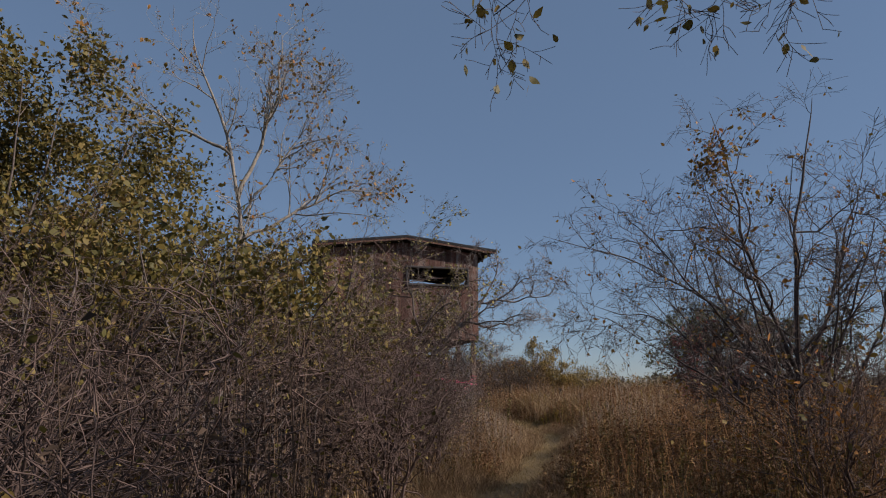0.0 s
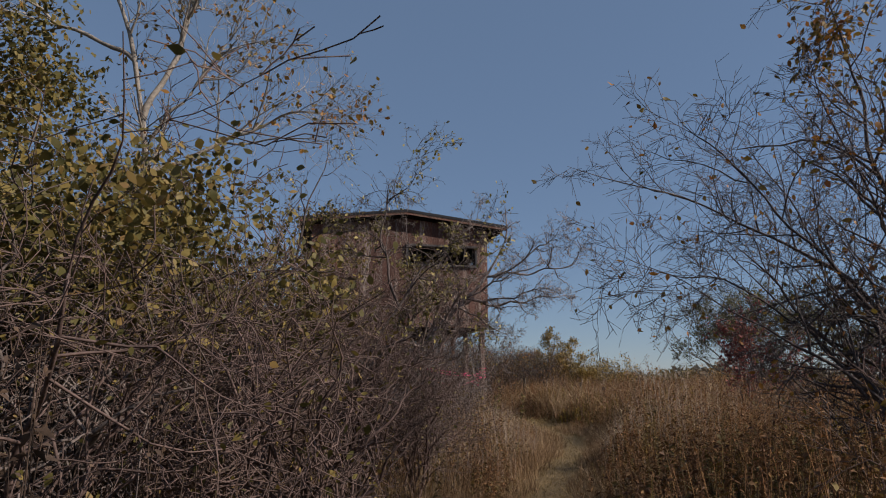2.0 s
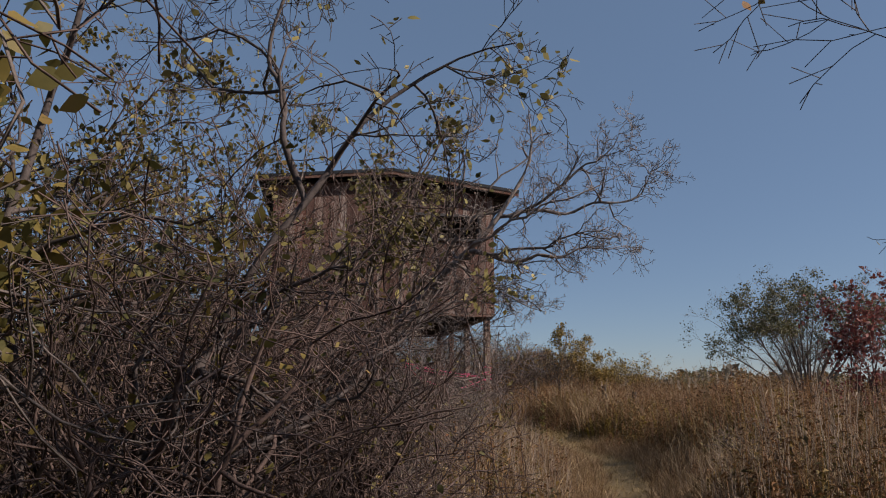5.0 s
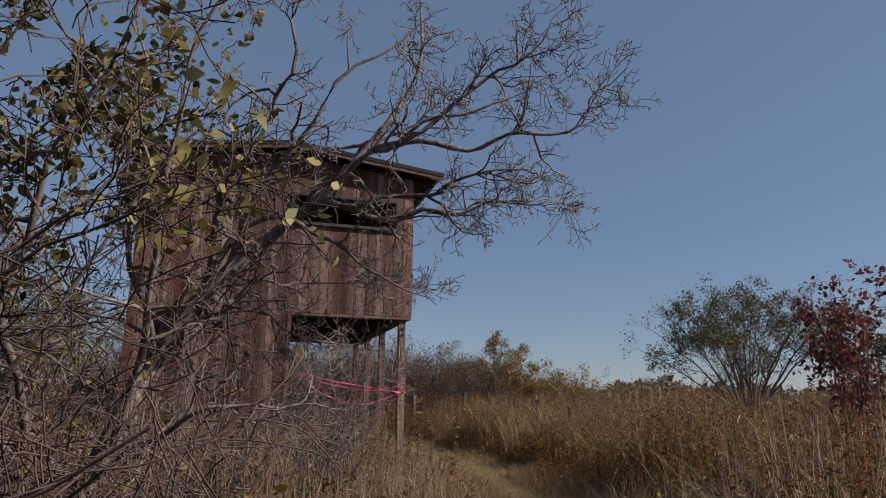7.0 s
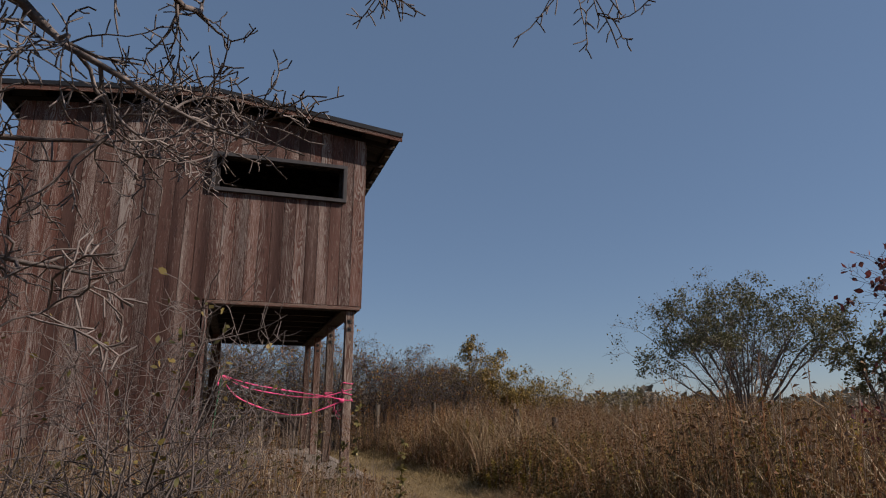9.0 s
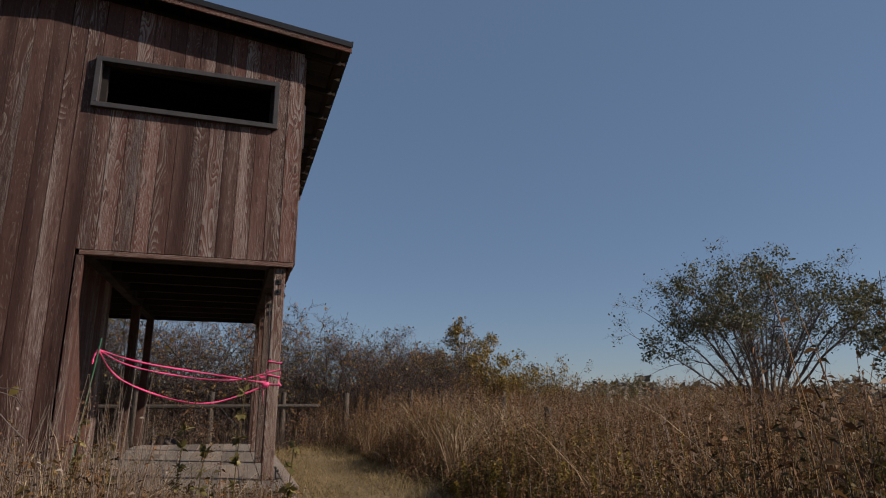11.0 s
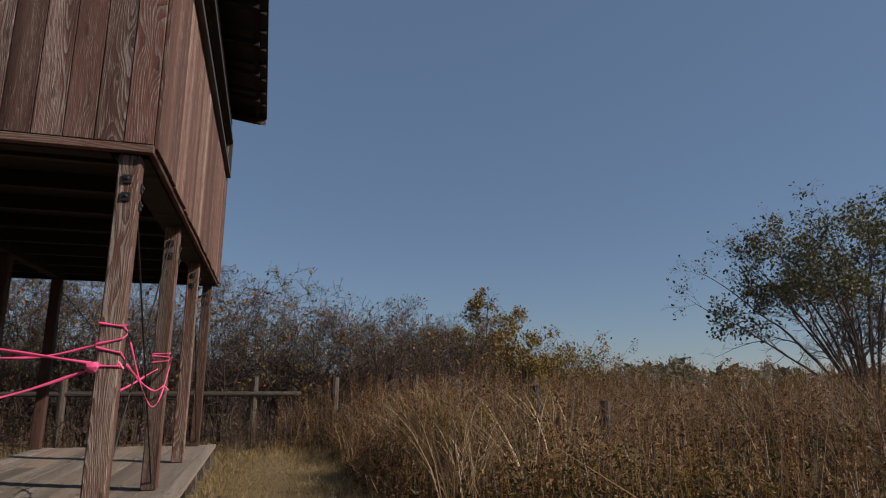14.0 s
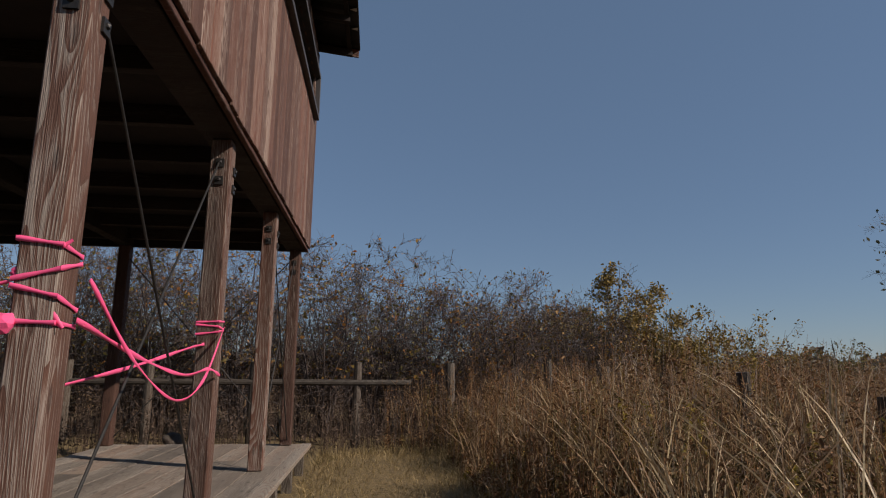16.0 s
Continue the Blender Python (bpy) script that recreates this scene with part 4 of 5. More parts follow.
# limb that hangs over the start of the path
tree("tree", "dark tree with drooping leafy twigs over the path", "tree", 9, (-1.6, -17.6, 0),
     [(((0, 0, -0.05), (0.1, 0.1, 1.5), (-0.1, 0.3, 2.6), (-0.8, 0.9, 3.4), (-1.8, 1.6, 3.25), (-2.7, 1.95, 2.75)), 0.03), (((0, 0.2, 2.2), (-0.3, 0.8, 3.0), (-1.1, 1.3, 3.0), (-1.9, 1.6, 2.65)), 0.02)],
     [lv(7, 0.7, 7, 45, 0.14, -0.05, (0.6, 1)), lv(5, 0.35, 5, 45, 0.18, -0.05), lv(4, 0.16, 4, 48, 0.2, -0.05)], BARK_DARK, LEAF_OLIVE, 160, 0.055)
# trees out of view, added to cast shade on the thicket
crown_rng = np.random.default_rng(4)
for k, (x, y, h) in enumerate(((-0.9, -18.6, 4.4), (0.6, -17.4, 4.6), (-1.6, -20.2, 4.6))):
    tree("tree", "unseen bushy tree with olive leaves, added to shade the thicket", "tree", 230 + k, (x, y, 0), fan(crown_rng, 9, h, 1.3, 0.045, 0.5),
         [lv(8, 1.1, 5, 50, 0.16, 0.03, (0.3, 1)), lv(6, 0.5, 3, 52, 0.2, 0.0)], BARK_DARK, LEAF_OLIVE, 9000, 0.08, "trees at the start of the path", leaf_low=1.4, loose=0.15)
# thorn tree that the path squeezes past, and its darker neighbour
THORN = (-3.35, -7.75, 0)


def limb(radius, *pts):
    return tuple((x - THORN[0], y - THORN[1], z) for x, y, z in pts), radius


tree("thorn_tree", "crooked bare thorn tree, limbs coloured as sunlit grey", "tree", 11, THORN,
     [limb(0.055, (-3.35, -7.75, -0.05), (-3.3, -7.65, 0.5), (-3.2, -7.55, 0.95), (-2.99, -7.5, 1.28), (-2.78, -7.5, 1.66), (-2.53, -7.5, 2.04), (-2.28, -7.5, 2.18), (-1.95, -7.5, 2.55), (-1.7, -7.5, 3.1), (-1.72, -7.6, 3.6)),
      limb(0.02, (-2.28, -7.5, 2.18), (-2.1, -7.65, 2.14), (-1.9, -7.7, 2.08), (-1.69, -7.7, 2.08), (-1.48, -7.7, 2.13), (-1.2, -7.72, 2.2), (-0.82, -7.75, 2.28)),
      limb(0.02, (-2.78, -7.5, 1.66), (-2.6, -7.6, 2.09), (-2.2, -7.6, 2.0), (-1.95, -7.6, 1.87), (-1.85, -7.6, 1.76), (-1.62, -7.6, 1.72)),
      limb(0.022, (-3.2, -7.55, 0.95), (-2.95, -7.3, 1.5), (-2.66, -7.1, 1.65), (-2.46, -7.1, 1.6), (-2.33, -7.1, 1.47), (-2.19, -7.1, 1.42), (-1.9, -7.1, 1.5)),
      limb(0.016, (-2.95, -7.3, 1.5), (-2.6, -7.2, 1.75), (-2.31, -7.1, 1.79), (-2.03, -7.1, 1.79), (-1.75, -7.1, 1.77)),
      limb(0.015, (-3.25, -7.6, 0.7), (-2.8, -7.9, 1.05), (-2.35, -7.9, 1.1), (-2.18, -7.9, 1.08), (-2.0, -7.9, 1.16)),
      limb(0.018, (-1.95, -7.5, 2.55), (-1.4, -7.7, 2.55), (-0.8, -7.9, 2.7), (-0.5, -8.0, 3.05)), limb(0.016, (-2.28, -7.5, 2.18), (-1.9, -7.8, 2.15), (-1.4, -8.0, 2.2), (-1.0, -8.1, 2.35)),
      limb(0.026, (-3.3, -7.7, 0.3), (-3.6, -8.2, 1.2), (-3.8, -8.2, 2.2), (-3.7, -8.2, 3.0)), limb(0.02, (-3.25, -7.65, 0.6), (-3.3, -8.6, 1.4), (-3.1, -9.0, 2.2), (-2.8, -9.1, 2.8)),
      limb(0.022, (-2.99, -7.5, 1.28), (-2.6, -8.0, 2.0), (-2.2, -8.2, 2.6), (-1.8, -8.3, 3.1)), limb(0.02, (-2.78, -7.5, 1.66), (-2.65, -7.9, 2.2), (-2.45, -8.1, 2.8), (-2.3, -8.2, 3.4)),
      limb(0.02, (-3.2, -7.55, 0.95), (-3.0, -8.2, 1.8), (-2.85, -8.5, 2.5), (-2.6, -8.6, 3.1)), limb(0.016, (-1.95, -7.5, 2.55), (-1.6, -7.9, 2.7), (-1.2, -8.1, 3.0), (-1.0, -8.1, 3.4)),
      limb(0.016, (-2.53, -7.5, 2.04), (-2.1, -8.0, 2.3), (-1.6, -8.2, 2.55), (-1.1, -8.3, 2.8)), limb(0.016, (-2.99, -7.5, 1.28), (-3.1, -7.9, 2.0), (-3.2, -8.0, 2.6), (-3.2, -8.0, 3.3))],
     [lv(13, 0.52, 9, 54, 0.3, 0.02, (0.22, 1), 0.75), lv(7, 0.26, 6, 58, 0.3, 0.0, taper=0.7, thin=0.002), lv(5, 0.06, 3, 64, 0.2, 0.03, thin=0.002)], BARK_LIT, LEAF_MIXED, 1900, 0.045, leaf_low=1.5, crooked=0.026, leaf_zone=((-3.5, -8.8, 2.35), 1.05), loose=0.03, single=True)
tree("thorn_tree", "dark leaning thorn tree with few pale leaves", "tree", 12, (-4.5, -10.5, 0),
     [(((0, 0, -0.05), (0.25, 0.0, 0.5), (0.55, 0.05, 1.0), (0.85, 0.05, 1.7), (1.15, 0.1, 2.2), (1.75, 0.0, 2.42)), 0.028), (((0.3, 0, 0.5), (0.9, 0.35, 0.85), (1.3, 0.7, 1.15), (1.7, 1.1, 1.6)), 0.018),
      (((0.1, 0, 0.3), (-0.1, 0.1, 1.4), (0.0, 0.1, 2.6), (0.3, 0.2, 3.4)), 0.022), (((0.85, 0.05, 1.7), (0.7, 0.1, 2.4), (0.9, 0.2, 3.1)), 0.014)],
     [lv(13, 0.9, 9, 50, 0.25, 0.02, (0.2, 1), 0.72), lv(9, 0.42, 6, 54, 0.28, 0.0, taper=0.68, thin=0.0018), lv(5, 0.08, 2, 60, 0.2, 0.03)], BARK_DARK, LEAF_PALE, 700, 0.042, leaf_low=1.4, crooked=0.022, single=True)
# red-leaved shrubs in the field
for k, (x, y, h, s) in enumerate(((3.15, -5.9, 2.85, 0.45), (4.5, -5.0, 1.8, 0.7), (5.4, -6.4, 1.8, 0.8))):
    tree("shrub", "slender shrub with sparse dull red leaves", "shrub", 70 + k, (x, y, 0), fan(srng, 6, h, s, 0.02, 0.4),
         [lv(7, 0.7, 6, 42, 0.14, 0.15), lv(5, 0.35, 5, 45, 0.18, 0.1), lv(3, 0.15, 3, 45, 0.2, 0.05)], BARK_RED, LEAF_RED, 1500, 0.06, "red-leaved shrubs")
# round willow in the field
def dome(r, count, height, spread, radius):
    """Stems that fork low and end on a rounded crown."""
    out = []
    for k in range(count):
        a = 2.4 * k + r.uniform(-0.3, 0.3)
        q = math.sqrt((k + 0.5) / count)
        s, h = spread * q, height * (1 - 0.3 * q ** 3) * r.uniform(0.93, 1.01)
        c, d = math.cos(a), math.sin(a)
        out.append((((c * 0.06, d * 0.06, -0.05), (c * s * 0.22, d * s * 0.22, h * 0.35), (c * s * 0.6, d * s * 0.6, h * 0.72), (c * s, d * s, h)), radius * r.uniform(0.6, 1.0)))
    return out


tree("willow", "round-crowned willow with grey-green leaves", "tree", 15, (12.6, 6.3, 0), dome(srng, 26, 4.75, 3.3, 0.05) + [(((0, 0, 0.5), (-1.3, 0.3, 1.5), (-2.6, 0.6, 2.2), (-3.7, 0.7, 2.75)), 0.035), (((0, 0, 0.5), (-1.2, -0.4, 1.6), (-2.2, -0.6, 2.8), (-2.6, -0.6, 3.6)), 0.035)],
     [lv(10, 1.15, 6, 46, 0.12, 0.03, (0.35, 1)), lv(7, 0.55, 4, 48, 0.15, 0.02), lv(3, 0.25, 3, 45, 0.18, 0.0)], BARK_GREY, LEAF_WILLOW, 19000, 0.078, leaf_low=2.0, loose=0.07, shell=((12.6, 6.3, 1.4), (3.7, 3.7, 3.6), 0.5))
tree("willow", "smaller grey willow beside the round one", "tree", 16, (16.5, 5.0, 0), fan(srng, 8, 4.2, 1.8, 0.06, 0.4),
     [lv(8, 1.2, 6, 42, 0.12, 0.08, (0.3, 1)), lv(6, 0.5, 5, 45, 0.15, 0.03), lv(3, 0.25, 4, 45, 0.18, 0.0)], BARK_GREY, LEAF_WILLOW, 5000, 0.1, leaf_low=1.5)
# yellow sapling over green bushes
tree("sapling", "yellow-leaved sapling rising over a bush", "tree", 17, (6.7, 12.9, 0), [(((0, 0, 0), (0.05, 0, 1.5), (0, 0.05, 2.7), (0.05, 0, 3.6)), 0.035), (((0, 0, 1.2), (0.6, 0, 2.1), (1.1, 0.1, 2.95)), 0.025), (((0, 0, 1.6), (-0.25, 0.1, 2.4), (-0.3, 0.1, 3.4)), 0.02)],
     [lv(14, 0.55, 6, 55, 0.14, 0.05, (0.45, 1)), lv(9, 0.26, 4, 55, 0.18, 0.05), lv(3, 0.12, 3, 55, 0.2, 0.0)], BARK_GREY, LEAF_BUSH, 1500, 0.075, leaf_low=2.5, loose=0.06, single=True)
for k, (x, y, h, s, n) in enumerate(((6.3, 12.6, 2.75, 1.2, 16000), (4.7, 13.0, 2.5, 1.4, 11000), (9.0, 13.2, 2.5, 1.4, 2500), (7.4, 12.4, 2.65, 1.2, 13000), (10.4, 14.0, 2.3, 1.5, 1800))):
    tree("bush", "low rounded bush with olive-yellow leaves", "bush", 80 + k, (x, y, 0), fan(srng, 18, h, s, 0.022, 0.5),
         [lv(8, 0.6, 5, 62, 0.15, 0.0, (0.1, 1)), lv(6, 0.3, 3, 60, 0.2, 0.0), lv(2, 0.15, 2, 60, 0.2, 0.0)], BARK_GREY, LEAF_BUSH, n, 0.075, "bushes round the sapling", loose=0.07)
# thicket behind the hut, thinning out into the field
for k in range(24):
    x = -7.5 + k * 0.56 + srng.uniform(-0.3, 0.3)
    y = (9.3 if k % 2 else 10.6) + srng.uniform(-0.4, 0.5) + 0.1 * max(0, x) ** 1.6
    h = srng.uniform(2.8, 3.5) * (1.12 if x < -1.0 else 1.0 if x < 2.4 else 0.9)
    tree("shrub", "tall bare shrub with scattered orange-yellow leaves", "shrub", 100 + k, (x, y, 0), fan(srng, 13, h * 1.0, 1.4, 0.024, 0.4),
         [lv(9, 1.0, 5, 60, 0.28, -0.02, (0.1, 1), 0.72), lv(7, 0.5, 4, 58, 0.3, 0.0, taper=0.72, thin=0.0035), lv(2, 0.25, 3, 52, 0.28, 0.0, thin=0.003)], BARK_DARK if k % 2 else BARK_RED, LEAF_ORANGE if k % 3 else LEAF_OLIVE, 750, 0.065, "shrubs behind the hut", leaf_low=0.9, loose=0.02)
for k in range(11):
    x = 5.5 + k * 2.1 + srng.uniform(-0.6, 0.6)
    tree("bush", "low brown bush in the far reeds", "bush", 160 + k, (x, 19.0 - 0.2 * k + srng.uniform(-2, 2), 0), fan(srng, 12, srng.uniform(1.6, 2.1), 1.9, 0.03, 0.45),
         [lv(6, 0.8, 4, 62, 0.2, 0.0, (0.12, 1)), lv(5, 0.4, 3, 60, 0.22, 0.0)], BARK_GREY, LEAF_OLIVE if k % 2 else LEAF_ORANGE, 3000, 0.07, "far bushes", loose=0.07)
# shrubs beside and beyond the hut on its shady side
for k, (x, y, h) in enumerate(((-6.6, -3.6, 2.8), (-7.4, -0.6, 3.2), (-6.6, 2.6, 3.3), (-8.6, 5.4, 3.6), (-6.4, -6.2, 2.5), (-5.2, -3.0, 3.2), (-5.6, -1.2, 3.3))):
    tree("shrub", "tall bare shrub beside the hut", "shrub", 130 + k, (x, y, 0), fan(srng, 8, h, 1.3, 0.03, 0.4),
         [lv(7, 1.0, 5, 46, 0.17, 0.05), lv(6, 0.5, 4, 48, 0.2, 0.04), lv(3, 0.24, 2, 50, 0.22, 0.02)], BARK_GREY, LEAF_OLIVE, 1500, 0.06, "shrubs beside the hut")


# ---- grasses and weeds ----
def blades(name, r, x, y, h, w, lean, material, label, seg=3, category="grass"):
    """Bent ribbons that taper to a point."""
    n = len(x)
    z = ground_z(x, y) * (np.hypot(x, y) < 60) - 0.02
    a, b = r.uniform(0, 2 * math.pi, n), r.uniform(0, 2 * math.pi, n)
    d = np.stack([np.cos(a), np.sin(a), np.zeros(n)], -1)
    s = np.stack([np.cos(b), np.sin(b), np.zeros(n)], -1) * (w * 0.5)[:, None]
    root = np.stack([x, y, z], -1)
    ln = (lean * r.uniform(0.1, 1.4, n))[:, None] * h[:, None]
    rows = []
    for k in range(seg):
        t = k / seg
        p = root + np.array([0, 0, 1.0]) * (h[:, None] * (t - 0.25 * lean * t * t)) + d * ln * t ** 2
        rows += [p - s * (1 - 0.75 * t), p + s * (1 - 0.75 * t)]
    rows.append(root + np.array([0, 0, 1.0]) * (h[:, None] * (1 - 0.3 * lean)) + d * ln)
    v = np.stack(rows, 1)
    m = 2 * seg + 1
    f = []
    for k in range(seg - 1):
        f += [(2 * k, 2 * k + 1, 2 * k + 3), (2 * k, 2 * k + 3, 2 * k + 2)]
    f.append((2 * seg - 2, 2 * seg - 1, 2 * seg))
    t = (np.arange(n)[:, None, None] * m + np.array(f)[None]).reshape(-1, 3)
    return tagged(link_part(name, mesh_np(name, v.reshape(-1, 3), t), material), label, category, kind="stuff")


def weeds(name, r, x, y, h, leaves, size, material, label, start=0.25, slim=0.2, rise=0.25, droop=0.3):
    """Upright stalks set with small leaves."""
    n = len(x)
    z = ground_z(x, y) * (np.hypot(x, y) < 60) - 0.02
    a = r.uniform(0, 2 * math.pi, n)
    d = np.stack([np.cos(a), np.sin(a), np.zeros(n)], -1) * (h * r.uniform(0.02, 0.22, n))[:, None]
    root = np.stack([x, y, z], -1)
    top = root + d + np.array([0, 0, 1.0]) * h[:, None]
    mid = (root + top) / 2 - d * 0.15
    verts, tris = tubes(np.stack([root, mid, top], 1), np.repeat(np.array([[0.0035, 0.0026, 0.0012]]), n, 0), 3)
    t = r.uniform(start, 1, (n, leaves))[..., None]
    pos = ((1 - t) ** 2 * root[:, None] + 2 * t * (1 - t) * mid[:, None] + t * t * top[:, None]).reshape(-1, 3)
    m = len(pos)
    dr = unit(r.normal(size=(m, 3)) * np.array([1, 1, 0.5]) + np.array([0, 0, rise]))
    sd_ = unit(np.cross(dr, r.normal(size=(m, 3))))
    ln = (size * r.uniform(0.5, 1.4, m))[:, None]
    w = ln * slim
    lvs = np.stack([pos, pos + dr * ln * 0.5 + sd_ * w, pos + dr * ln - np.array([0, 0, droop]) * ln, pos + dr * ln * 0.5 - sd_ * w], 1).reshape(-1, 3)
    i = np.arange(m)[:, None] * 4 + len(verts)
    tl = np.concatenate([i + np.array([[0, 1, 2]]), i + np.array([[0, 2, 3]])])
    return tagged(link_part(name, mesh_np(name, np.concatenate([verts, lvs]), np.concatenate([tris, tl])), material), label, "weeds", kind="stuff")


def scatter(r, n, x0, x1, y0, y1, edge, clump=0.0):
    """Places in a stretch of the plan, off the path by edge and out of the hut and clearing."""
    x, y = r.uniform(x0, x1, n), r.uniform(y0, y1, n)
    d = track_distance(x, y)
    ok = d > edge * (0.8 + 0.4 * r.uniform(size=n))
    ok &= ~((x > XL - 0.05) & (x < 0.16) & (y > -0.55) & (y < YB + 0.05))
    ok &= ~((x > 0.1) & (x < 1.75) & (y > -1.5) & (y < 6.6))
    if clump:
        c = np.sin(x * 2.1 + 1.7 * np.sin(y * 1.3)) * np.sin(y * 1.9 + 1.1 * np.sin(x * 1.7))
        ok &= r.uniform(size=n) < 0.55 + clump * c
    return x[ok], y[ok]


g = np.random.default_rng(99)


def heights(x, y, lo, hi):
    c = 0.5 + 0.5 * np.sin(x * 1.3 + 0.8 * np.sin(y * 0.9)) * np.cos(y * 1.1)
    rise = np.clip((track_distance(x, y) - 0.15) / 0.95, 0.3, 1.0)
    rise = rise * np.where((x > -1.9) & (x < 0.3) & (y > -4.6), np.where(x > -1.0, 0.6, 0.95), 1.0)
    edge = 1.75 + 0.25 * np.sin(y * 1.7) + 0.12 * np.sin(y * 4.3 + 1)
    rise = rise * np.where((y > -2.2) & (y < 7.5) & (x > 0.1), np.clip((x - edge) / 1.3 + 0.3, 0.22, 1.0), 1.0)
    rise = rise * np.where((x > 0.9) & (x < 4.6) & (y > -4.5) & (y < 2.5), 0.84, 1.0)
    return (lo + (hi - lo) * c) * rise * g.uniform(0.65, 1.15, len(x))


def thin_near(x, y, share):
    """Fewer reeds where leafy weeds crowd the path."""
    ok = ~((x > 1.2) & (x < 5.2) & (y > -5.0) & (y < 0.4)) | (g.uniform(size=len(x)) < share)
    return x[ok], y[ok]


# the field on the sunny side
x, y = thin_near(*scatter(g, 15000, 1.0, 9.0, -11.0, 9.0, 0.5, 0.45), 0.35)
blades("reed_field", g, x, y, heights(x, y, 0.85, 1.35), g.uniform(0.003, 0.009, len(x)), 0.38, REED, "dry tan reeds and grasses", 3)
x, y = scatter(g, 17000, 1.0, 8.0, -10.0, 8.5, 0.55, 0.3)
weeds("weed_field", g, x, y, heights(x, y, 0.8, 1.38), 19, 0.034, WEED, "dead brown weeds with small withered leaves")
x, y = scatter(g, 6500, 1.2, 7.5, -9.0, 8.0, 0.65, 0.5)
weeds("green_weeds", g, x, y, heights(x, y, 0.6, 1.15), 22, 0.037, WEED_GREEN, "olive and yellow weeds among the reeds")
x, y = scatter(g, 32000, 7.0, 45.0, -14.0, 55.0, 1.0, 0.4)
blades("far_reed_field", g, x, y, g.uniform(1.1, 1.8, len(x)), g.uniform(0.012, 0.035, len(x)), 0.45, REED, "distant dry reeds", 2)
x, y = scatter(g, 22000, -8.0, 9.0, 8.5, 40.0, 1.0, 0.4)
keep = (y > 14.5) | (x > 5.2)
x, y = x[keep], y[keep]
blades("far_reed_field", g, x, y, g.uniform(1.0, 1.7, len(x)), g.uniform(0.012, 0.035, len(x)), 0.45, REED, "distant dry reeds", 2)
x, y = scatter(g, 26000, 20.0, 160.0, -40.0, 200.0, 1.0, 0.3)
blades("far_reed_field", g, x, y, g.uniform(1.1, 1.8, len(x)), g.uniform(0.1, 0.25, len(x)), 0.4, REED, "distant dry reeds", 2)
x, y = scatter(g, 3600, 1.5, 5.0, -4.5, 1.5, 0.6, 0.3)
weeds("green_weeds", g, x, y, heights(x, y, 0.6, 1.1), 26, 0.036, WEED_GREEN, "olive and yellow weeds among the reeds")
x, y = scatter(g, 4200, -2.8, 3.5, -14.5, -8.5, 0.45, 0.4)
weeds("weed_field", g, x, y, heights(x, y, 0.6, 1.05), 18, 0.034, WEED, "dead brown weeds across the path")
x, y = scatter(g, 1800, -2.8, 3.5, -14.5, -7.5, 0.45, 0.5)
weeds("green_weeds", g, x, y, heights(x, y, 0.45, 0.9), 22, 0.036, WEED_GREEN, "olive and yellow weeds across the path")
# weeds on the hut's side of the path
x, y = scatter(g, 45000, -6.5, 0.8, -9.0, -0.5, 0.35, 0.4)
blades("grass_bank", g, x, y, heights(x, y, 0.55, 1.0), g.uniform(0.003, 0.009, len(x)), 0.55, REED, "dry grass before the hut", 2)
x, y = scatter(g, 3500, -6.5, 0.3, -9.0, -0.6, 0.65, 0.4)
weeds("weed_bank", g, x, y, heights(x, y, 0.55, 1.0), 16, 0.036, WEED, "dead brown weeds before the hut")
x, y = scatter(g, 600, -6.5, 0.3, -9.0, -0.6, 0.65, 0.4)
weeds("weed_bank", g, x, y, heights(x, y, 0.5, 0.95), 30, 0.05, WEED_GREEN, "olive weeds before the hut")
# under the thicket and round the start
x, y = scatter(g, 45000, -12.0, 3.0, -18.5, -8.0, 0.3, 0.4)
blades("thicket_grass", g, x, y, heights(x, y, 0.35, 0.75), g.uniform(0.003, 0.009, len(x)), 0.6, REED, "dry grass under the shrubs", 2)
x, y = scatter(g, 2400, -12.0, 3.5, -18.0, -8.0, 0.6, 0.4)
weeds("thicket_weeds", g, x, y, heights(x, y, 0.4, 0.9), 16, 0.036, WEED_GREEN, "olive weeds under the shrubs")
x, y = scatter(g, 2600, -6.0, 4.5, 6.6, 9.5, 0.5, 0.3)
weeds("thicket_weeds", g, x, y, g.uniform(0.25, 0.85, len(x)), 10, 0.042, BRUSH, "dark brown brush along the fence")
x, y = scatter(g, 3600, -8.0, 6.0, 8.6, 13.0, 0.5, 0.3)
weeds("thicket_brush", g, x, y, g.uniform(1.0, 2.5, len(x)), 12, 0.05, BRUSH, "dark brown brush filling the thicket")
x, y = scatter(g, 4200, -13.0, -4.2, -17.0, -8.0, 0.9, 0.4)
weeds("thicket_brush", g, x, y, g.uniform(0.7, 1.7, len(x)), 24, 0.036, BRUSH, "dark brown brush inside the thicket")
x, y = scatter(g, 8000, -6.0, 0.4, -9.5, -0.8, 0.5, 0.5)
weeds("dead_stalks", g, x, y, heights(x, y, 0.6, 1.15), 1, 0.03, STALK, "pale grey dead stalks before the hut")
x, y = scatter(g, 5000, 1.4, 8.0, -9.0, 7.0, 0.7, 0.5)
weeds("dead_stalks", g, x, y, heights(x, y, 0.8, 1.3), 2, 0.03, STALK, "thin grey dead stalks among the weeds")
# grass that leans over the path
x, y = g.uniform(-7, 3, 150000), g.uniform(-18.5, -1.5, 150000)
d = track_distance(x, y)
ok = (d > 0.14 + 0.1 * np.sin(y * 2.3) ** 2) & (d < 1.0)
x, y, d = x[ok], y[ok], d[ok]
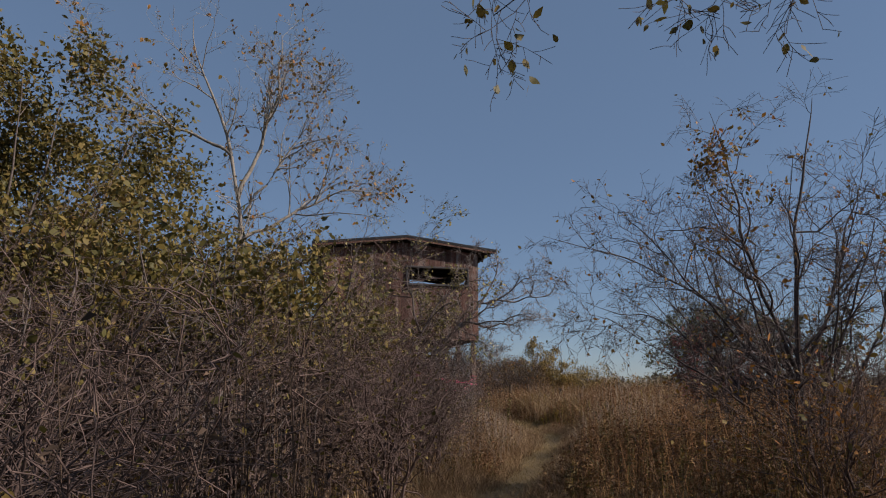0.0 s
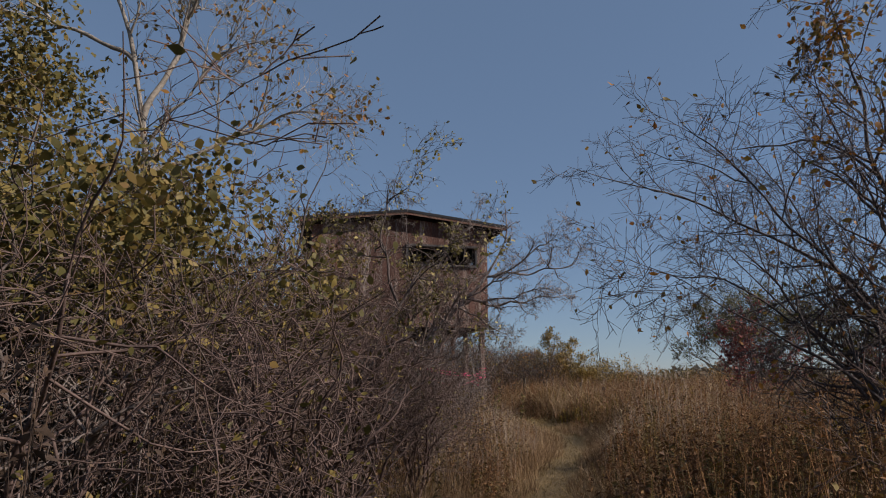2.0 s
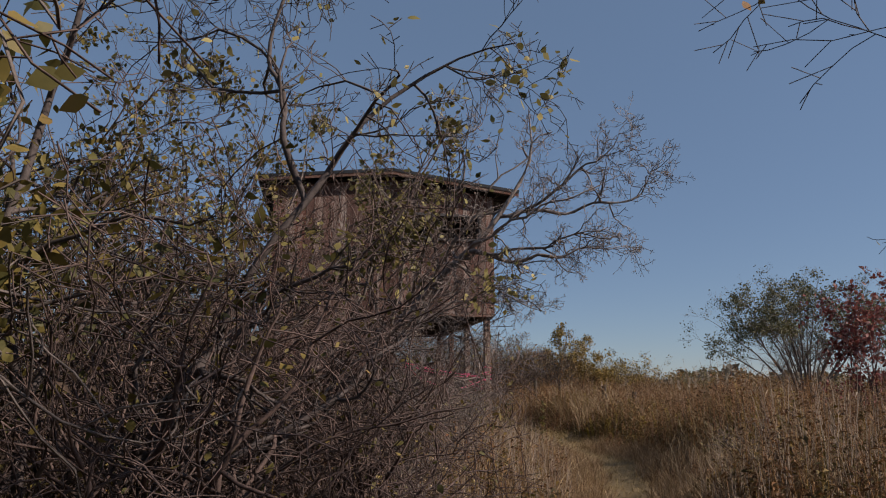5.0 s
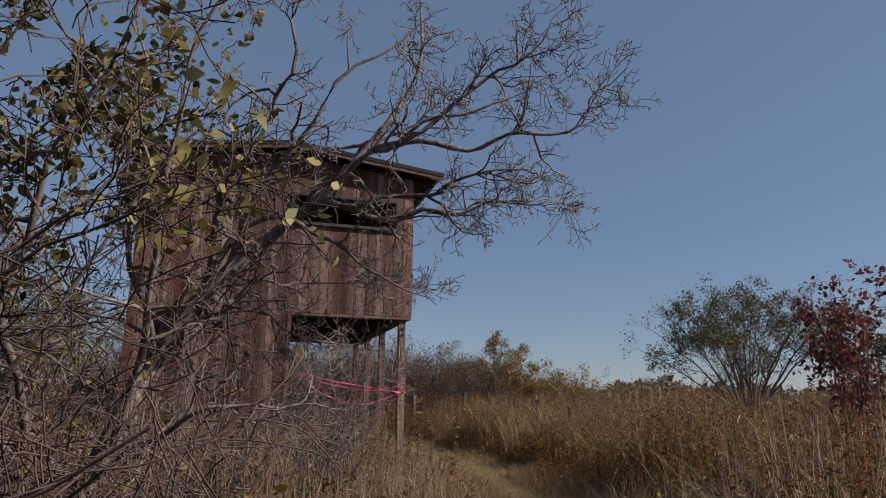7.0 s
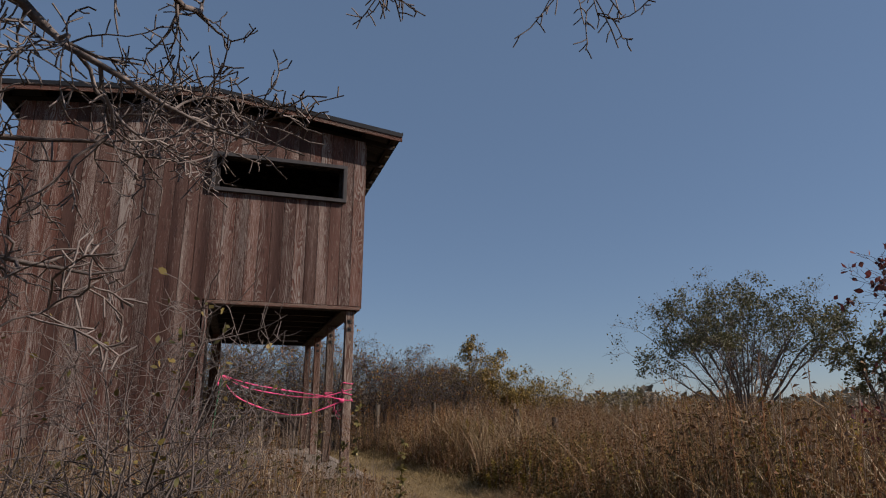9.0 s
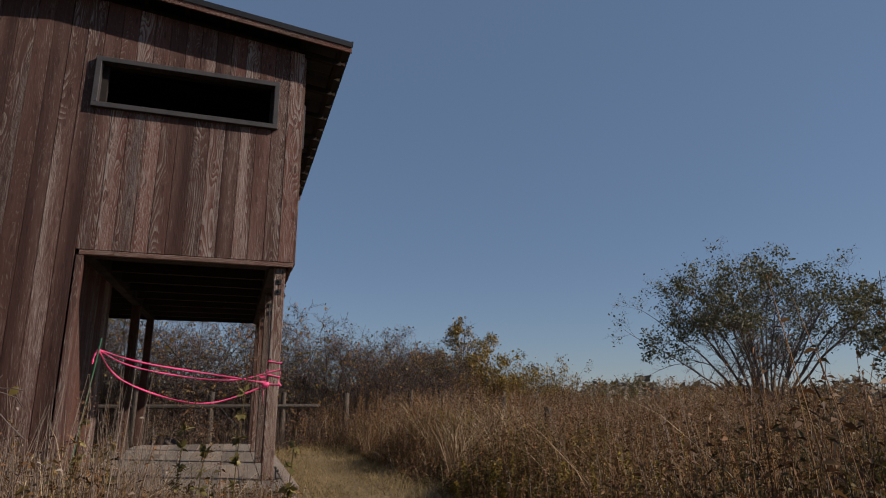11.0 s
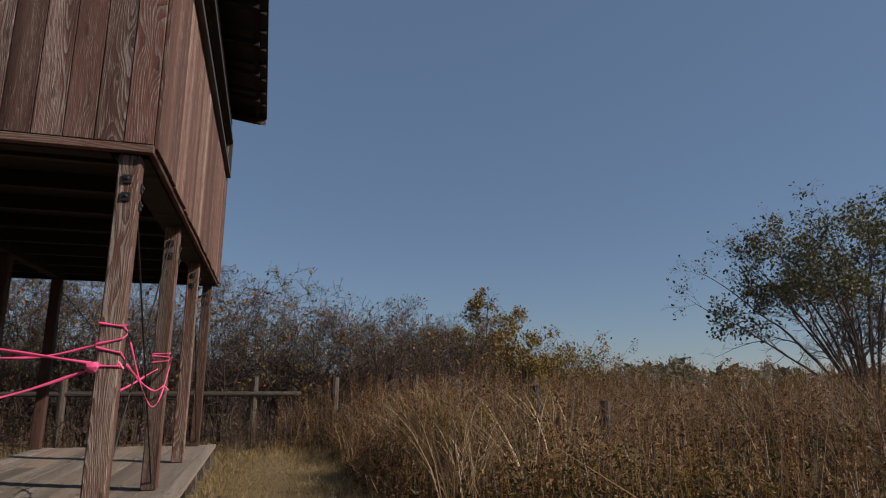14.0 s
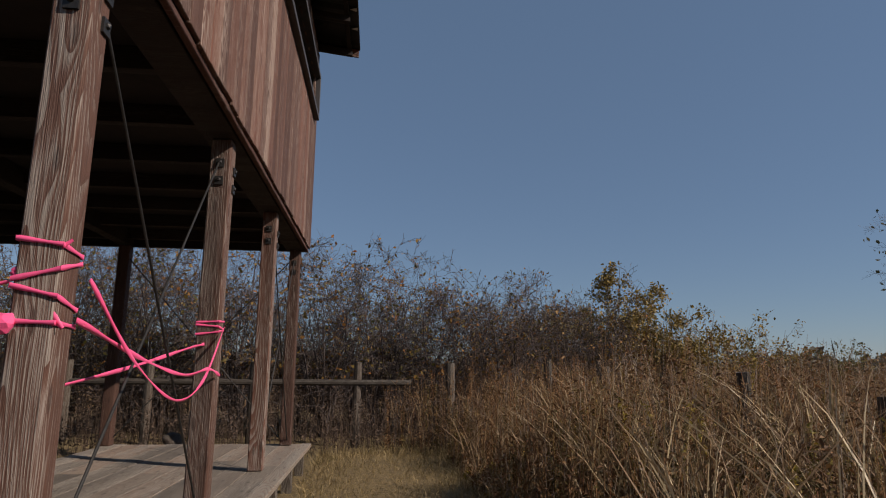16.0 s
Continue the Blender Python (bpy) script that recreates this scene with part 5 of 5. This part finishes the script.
blades("path_edge_grass", g, x, y, g.uniform(0.12, 0.42, len(x)) * (0.45 + 0.9 * np.clip(d, 0, 0.7)), g.uniform(0.003, 0.008, len(x)), 0.9, REED, "rough dry grass along the path", 2)
x, y = scatter(g, 3200, -0.8, 3.2, -9.0, -3.0, 0.4, 0.4)
blades("straw_blades", g, x, y, heights(x, y, 0.6, 1.1), g.uniform(0.004, 0.011, len(x)), 0.6, STRAW, "long pale bent straw blades", 4)
# short grass on path and clearing
x, y = g.uniform(-7, 3, 210000), g.uniform(-19, 7.5, 210000)
ok = (track_distance(x, y) < 0.8) | ((x > 0.12) & (x < 2.0) & (y > -1.8) & (y < 6.9))
ok &= ~((x > -2.15) & (x < 0.16) & (y > -0.55))
x, y = x[ok], y[ok]
blades("path_grass", g, x, y, g.uniform(0.06, 0.2, len(x)) * (0.5 + track_distance(x, y)), g.uniform(0.004, 0.009, len(x)), 1.4, LAWN, "short trodden straw-coloured grass", 2)
# arching tussocks of broad dry blades
cx, cy = scatter(g, 85, 1.6, 7.5, -8.0, 6.0, 0.9)
n = len(cx)
x, y = np.repeat(cx, 32) + g.normal(0, 0.09, n * 32), np.repeat(cy, 32) + g.normal(0, 0.09, n * 32)
blades("tussocks", g, x, y, np.repeat(g.uniform(0.85, 1.45, n), 32) * g.uniform(0.6, 1.1, n * 32), g.uniform(0.006, 0.018, n * 32), 0.6, REED, "arching tussocks of broad dry blades", 4)
cx, cy = g.uniform(2.3, 3.9, 16), g.uniform(0.2, 4.5, 16)
x, y = np.repeat(cx, 26) + g.normal(0, 0.08, 16 * 26), np.repeat(cy, 26) + g.normal(0, 0.08, 16 * 26)
blades("tussocks", g, x, y, np.repeat(g.uniform(1.1, 1.5, 16), 26) * g.uniform(0.7, 1.1, 16 * 26), g.uniform(0.008, 0.02, 16 * 26), 0.6, STRAW, "arching tussocks of broad dry blades", 5)
x, y = thin_near(*scatter(g, 3800, 1.3, 8.0, -9.0, 8.0, 0.7, 0.5), 0.12)
blades("straw_blades", g, x, y, heights(x, y, 0.95, 1.4), g.uniform(0.004, 0.011, len(x)), 0.6, STRAW, "long pale bent straw blades", 5)
x, y = scatter(g, 2600, -6.0, 0.6, -9.0, -0.8, 0.5, 0.5)
blades("straw_blades", g, x, y, heights(x, y, 0.7, 1.2), g.uniform(0.004, 0.011, len(x)), 0.8, STRAW, "long pale bent straw blades", 5)
x, y = thin_near(*scatter(g, 5600, 1.3, 8.0, -9.0, 8.0, 0.8, 0.5), 0.12)
weeds("reed_stalks", g, x, y, heights(x, y, 0.8, 1.2), 8, 0.17, REED, "pale reed stalks with long narrow bent leaves", start=0.35, slim=0.022, rise=1.2, droop=0.0)
cx, cy = scatter(g, 45, 1.5, 7.0, -7.0, 5.0, 0.8)
x, y = np.repeat(cx, 5) + g.normal(0, 0.12, len(cx) * 5), np.repeat(cy, 5) + g.normal(0, 0.12, len(cx) * 5)
weeds("goldenrod", g, x, y, heights(x, y, 0.75, 1.15), 90, 0.032, LEAF_YELLOW, "clumps of yellow goldenrod", start=0.4)
# pale plumes over the reeds
x, y = scatter(g, 26, 5.0, 14.0, 0.0, 14.0, 1.0)
n = len(x)
weeds("reed_plumes", g, x, y, g.uniform(1.15, 1.5, n), 90, 0.045, PLUME, "pale feathery reed plumes", start=0.82)


# ---- single tall weeds near the deck ----
def tall_weed(x, y, h, seed):
    r = np.random.default_rng(seed)
    ob = thing("tall_weed", "tall goldenrod stalk with drooping dry leaves", "plant", "tall weeds by the deck", at=(x, y, 0))
    p = smooth_line(((0, 0, -0.03), (0.02, 0.01, h * 0.5), (0.05, 0.0, h)), 10)[None]
    v, t = tubes(p, np.linspace(0.006, 0.002, 10)[None], 6)
    link_part("stem", mesh_np("stem", v, t), WEED_GREEN, ob)
    n = 60
    k = r.uniform(0.3, 0.98, n)
    pos = p[0][(k * 9).astype(int)]
    link_part("leaves", leaf_mesh("leaves", r, pos, 0.055, 0.15), LEAF_MIXED, ob)
    tip = p[0][-1] + r.normal(0, 1, (220, 3)) * np.array([0.035, 0.035, 0.08])
    tagged(link_part("flower_head", leaf_mesh("flower_head", r, tip, 0.014), WEED, ob, "brown withered flower head"), kind="stuff")


for x, y, h, s in ((-0.5, -2.7, 1.22, 1), (-0.25, -3.5, 0.9, 2), (-0.85, -2.5, 0.95, 3), (-0.7, -3.1, 0.85, 4), (-1.5, -2.2, 1.0, 5)):
    tall_weed(x, y, h, s)


# ---- far woods ----
def woods(name, r, n, dist, height, span, size):
    a = r.uniform(*span, n)
    d = dist * r.uniform(0.85, 1.25, n)
    top = height * (0.6 + 0.3 * np.sin(a * 13) * np.sin(a * 31 + 1) + 0.1 * np.sin(a * 90))
    pos = np.stack([np.sin(a) * d, np.cos(a) * d, np.abs(r.uniform(0, 1, n)) ** 0.7 * np.maximum(top, height * 0.25)], -1)
    return tagged(link_part(name, leaf_mesh(name, r, pos, size), FAR_LEAF), "line of distant brown woods with haze put into their colour", "woods", kind="stuff")


woods("far_woods", g, 20000, 130.0, 5.0, (-0.7, 1.5), 1.6)
woods("far_woods", g, 22000, 45.0, 2.3, (-0.7, 1.5), 0.3)


# ---- small things by the deck ----
def stump():
    bm = bmesh.new()
    bmesh.ops.create_icosphere(bm, subdivisions=3, radius=0.13)
    for v in bm.verts:
        v.co *= 1 + 0.3 * noise.noise(v.co * 9)
        v.co.z *= 0.75
    ob = part("stump", bm, FENCE_WOOD, None, smooth=True)
    ob.location = (-1.55, 6.35, 0.2)
    tagged(ob, "pale weathered lump of wood behind the deck", "stump")
    base = part("root", bmesh_cone(0.15, 0.1, 0.3), FENCE_WOOD, ob)
    base.location = (0, 0, -0.13)


def bmesh_cone(r1, r2, depth):
    bm = bmesh.new()
    bmesh.ops.create_cone(bm, cap_ends=True, segments=12, radius1=r1, radius2=r2, depth=depth)
    return bm


stump()
bracket = thing("foot_bracket", "small dark iron bracket at the foot of a post", "bracket")
box("plate", -0.046, -0.036, 0.05, 0.17, DZ + 0.004, DZ + 0.12, STEEL, bracket, bevel=0.002)
box("flange", -0.034, 0.02, 0.06, 0.16, DZ + 0.004, DZ + 0.014, STEEL, bracket, bevel=0.002)
rod("bolt", (-0.036, 0.11, DZ + 0.08), (-0.012, 0.11, DZ + 0.08), 0.012, STEEL, bracket)
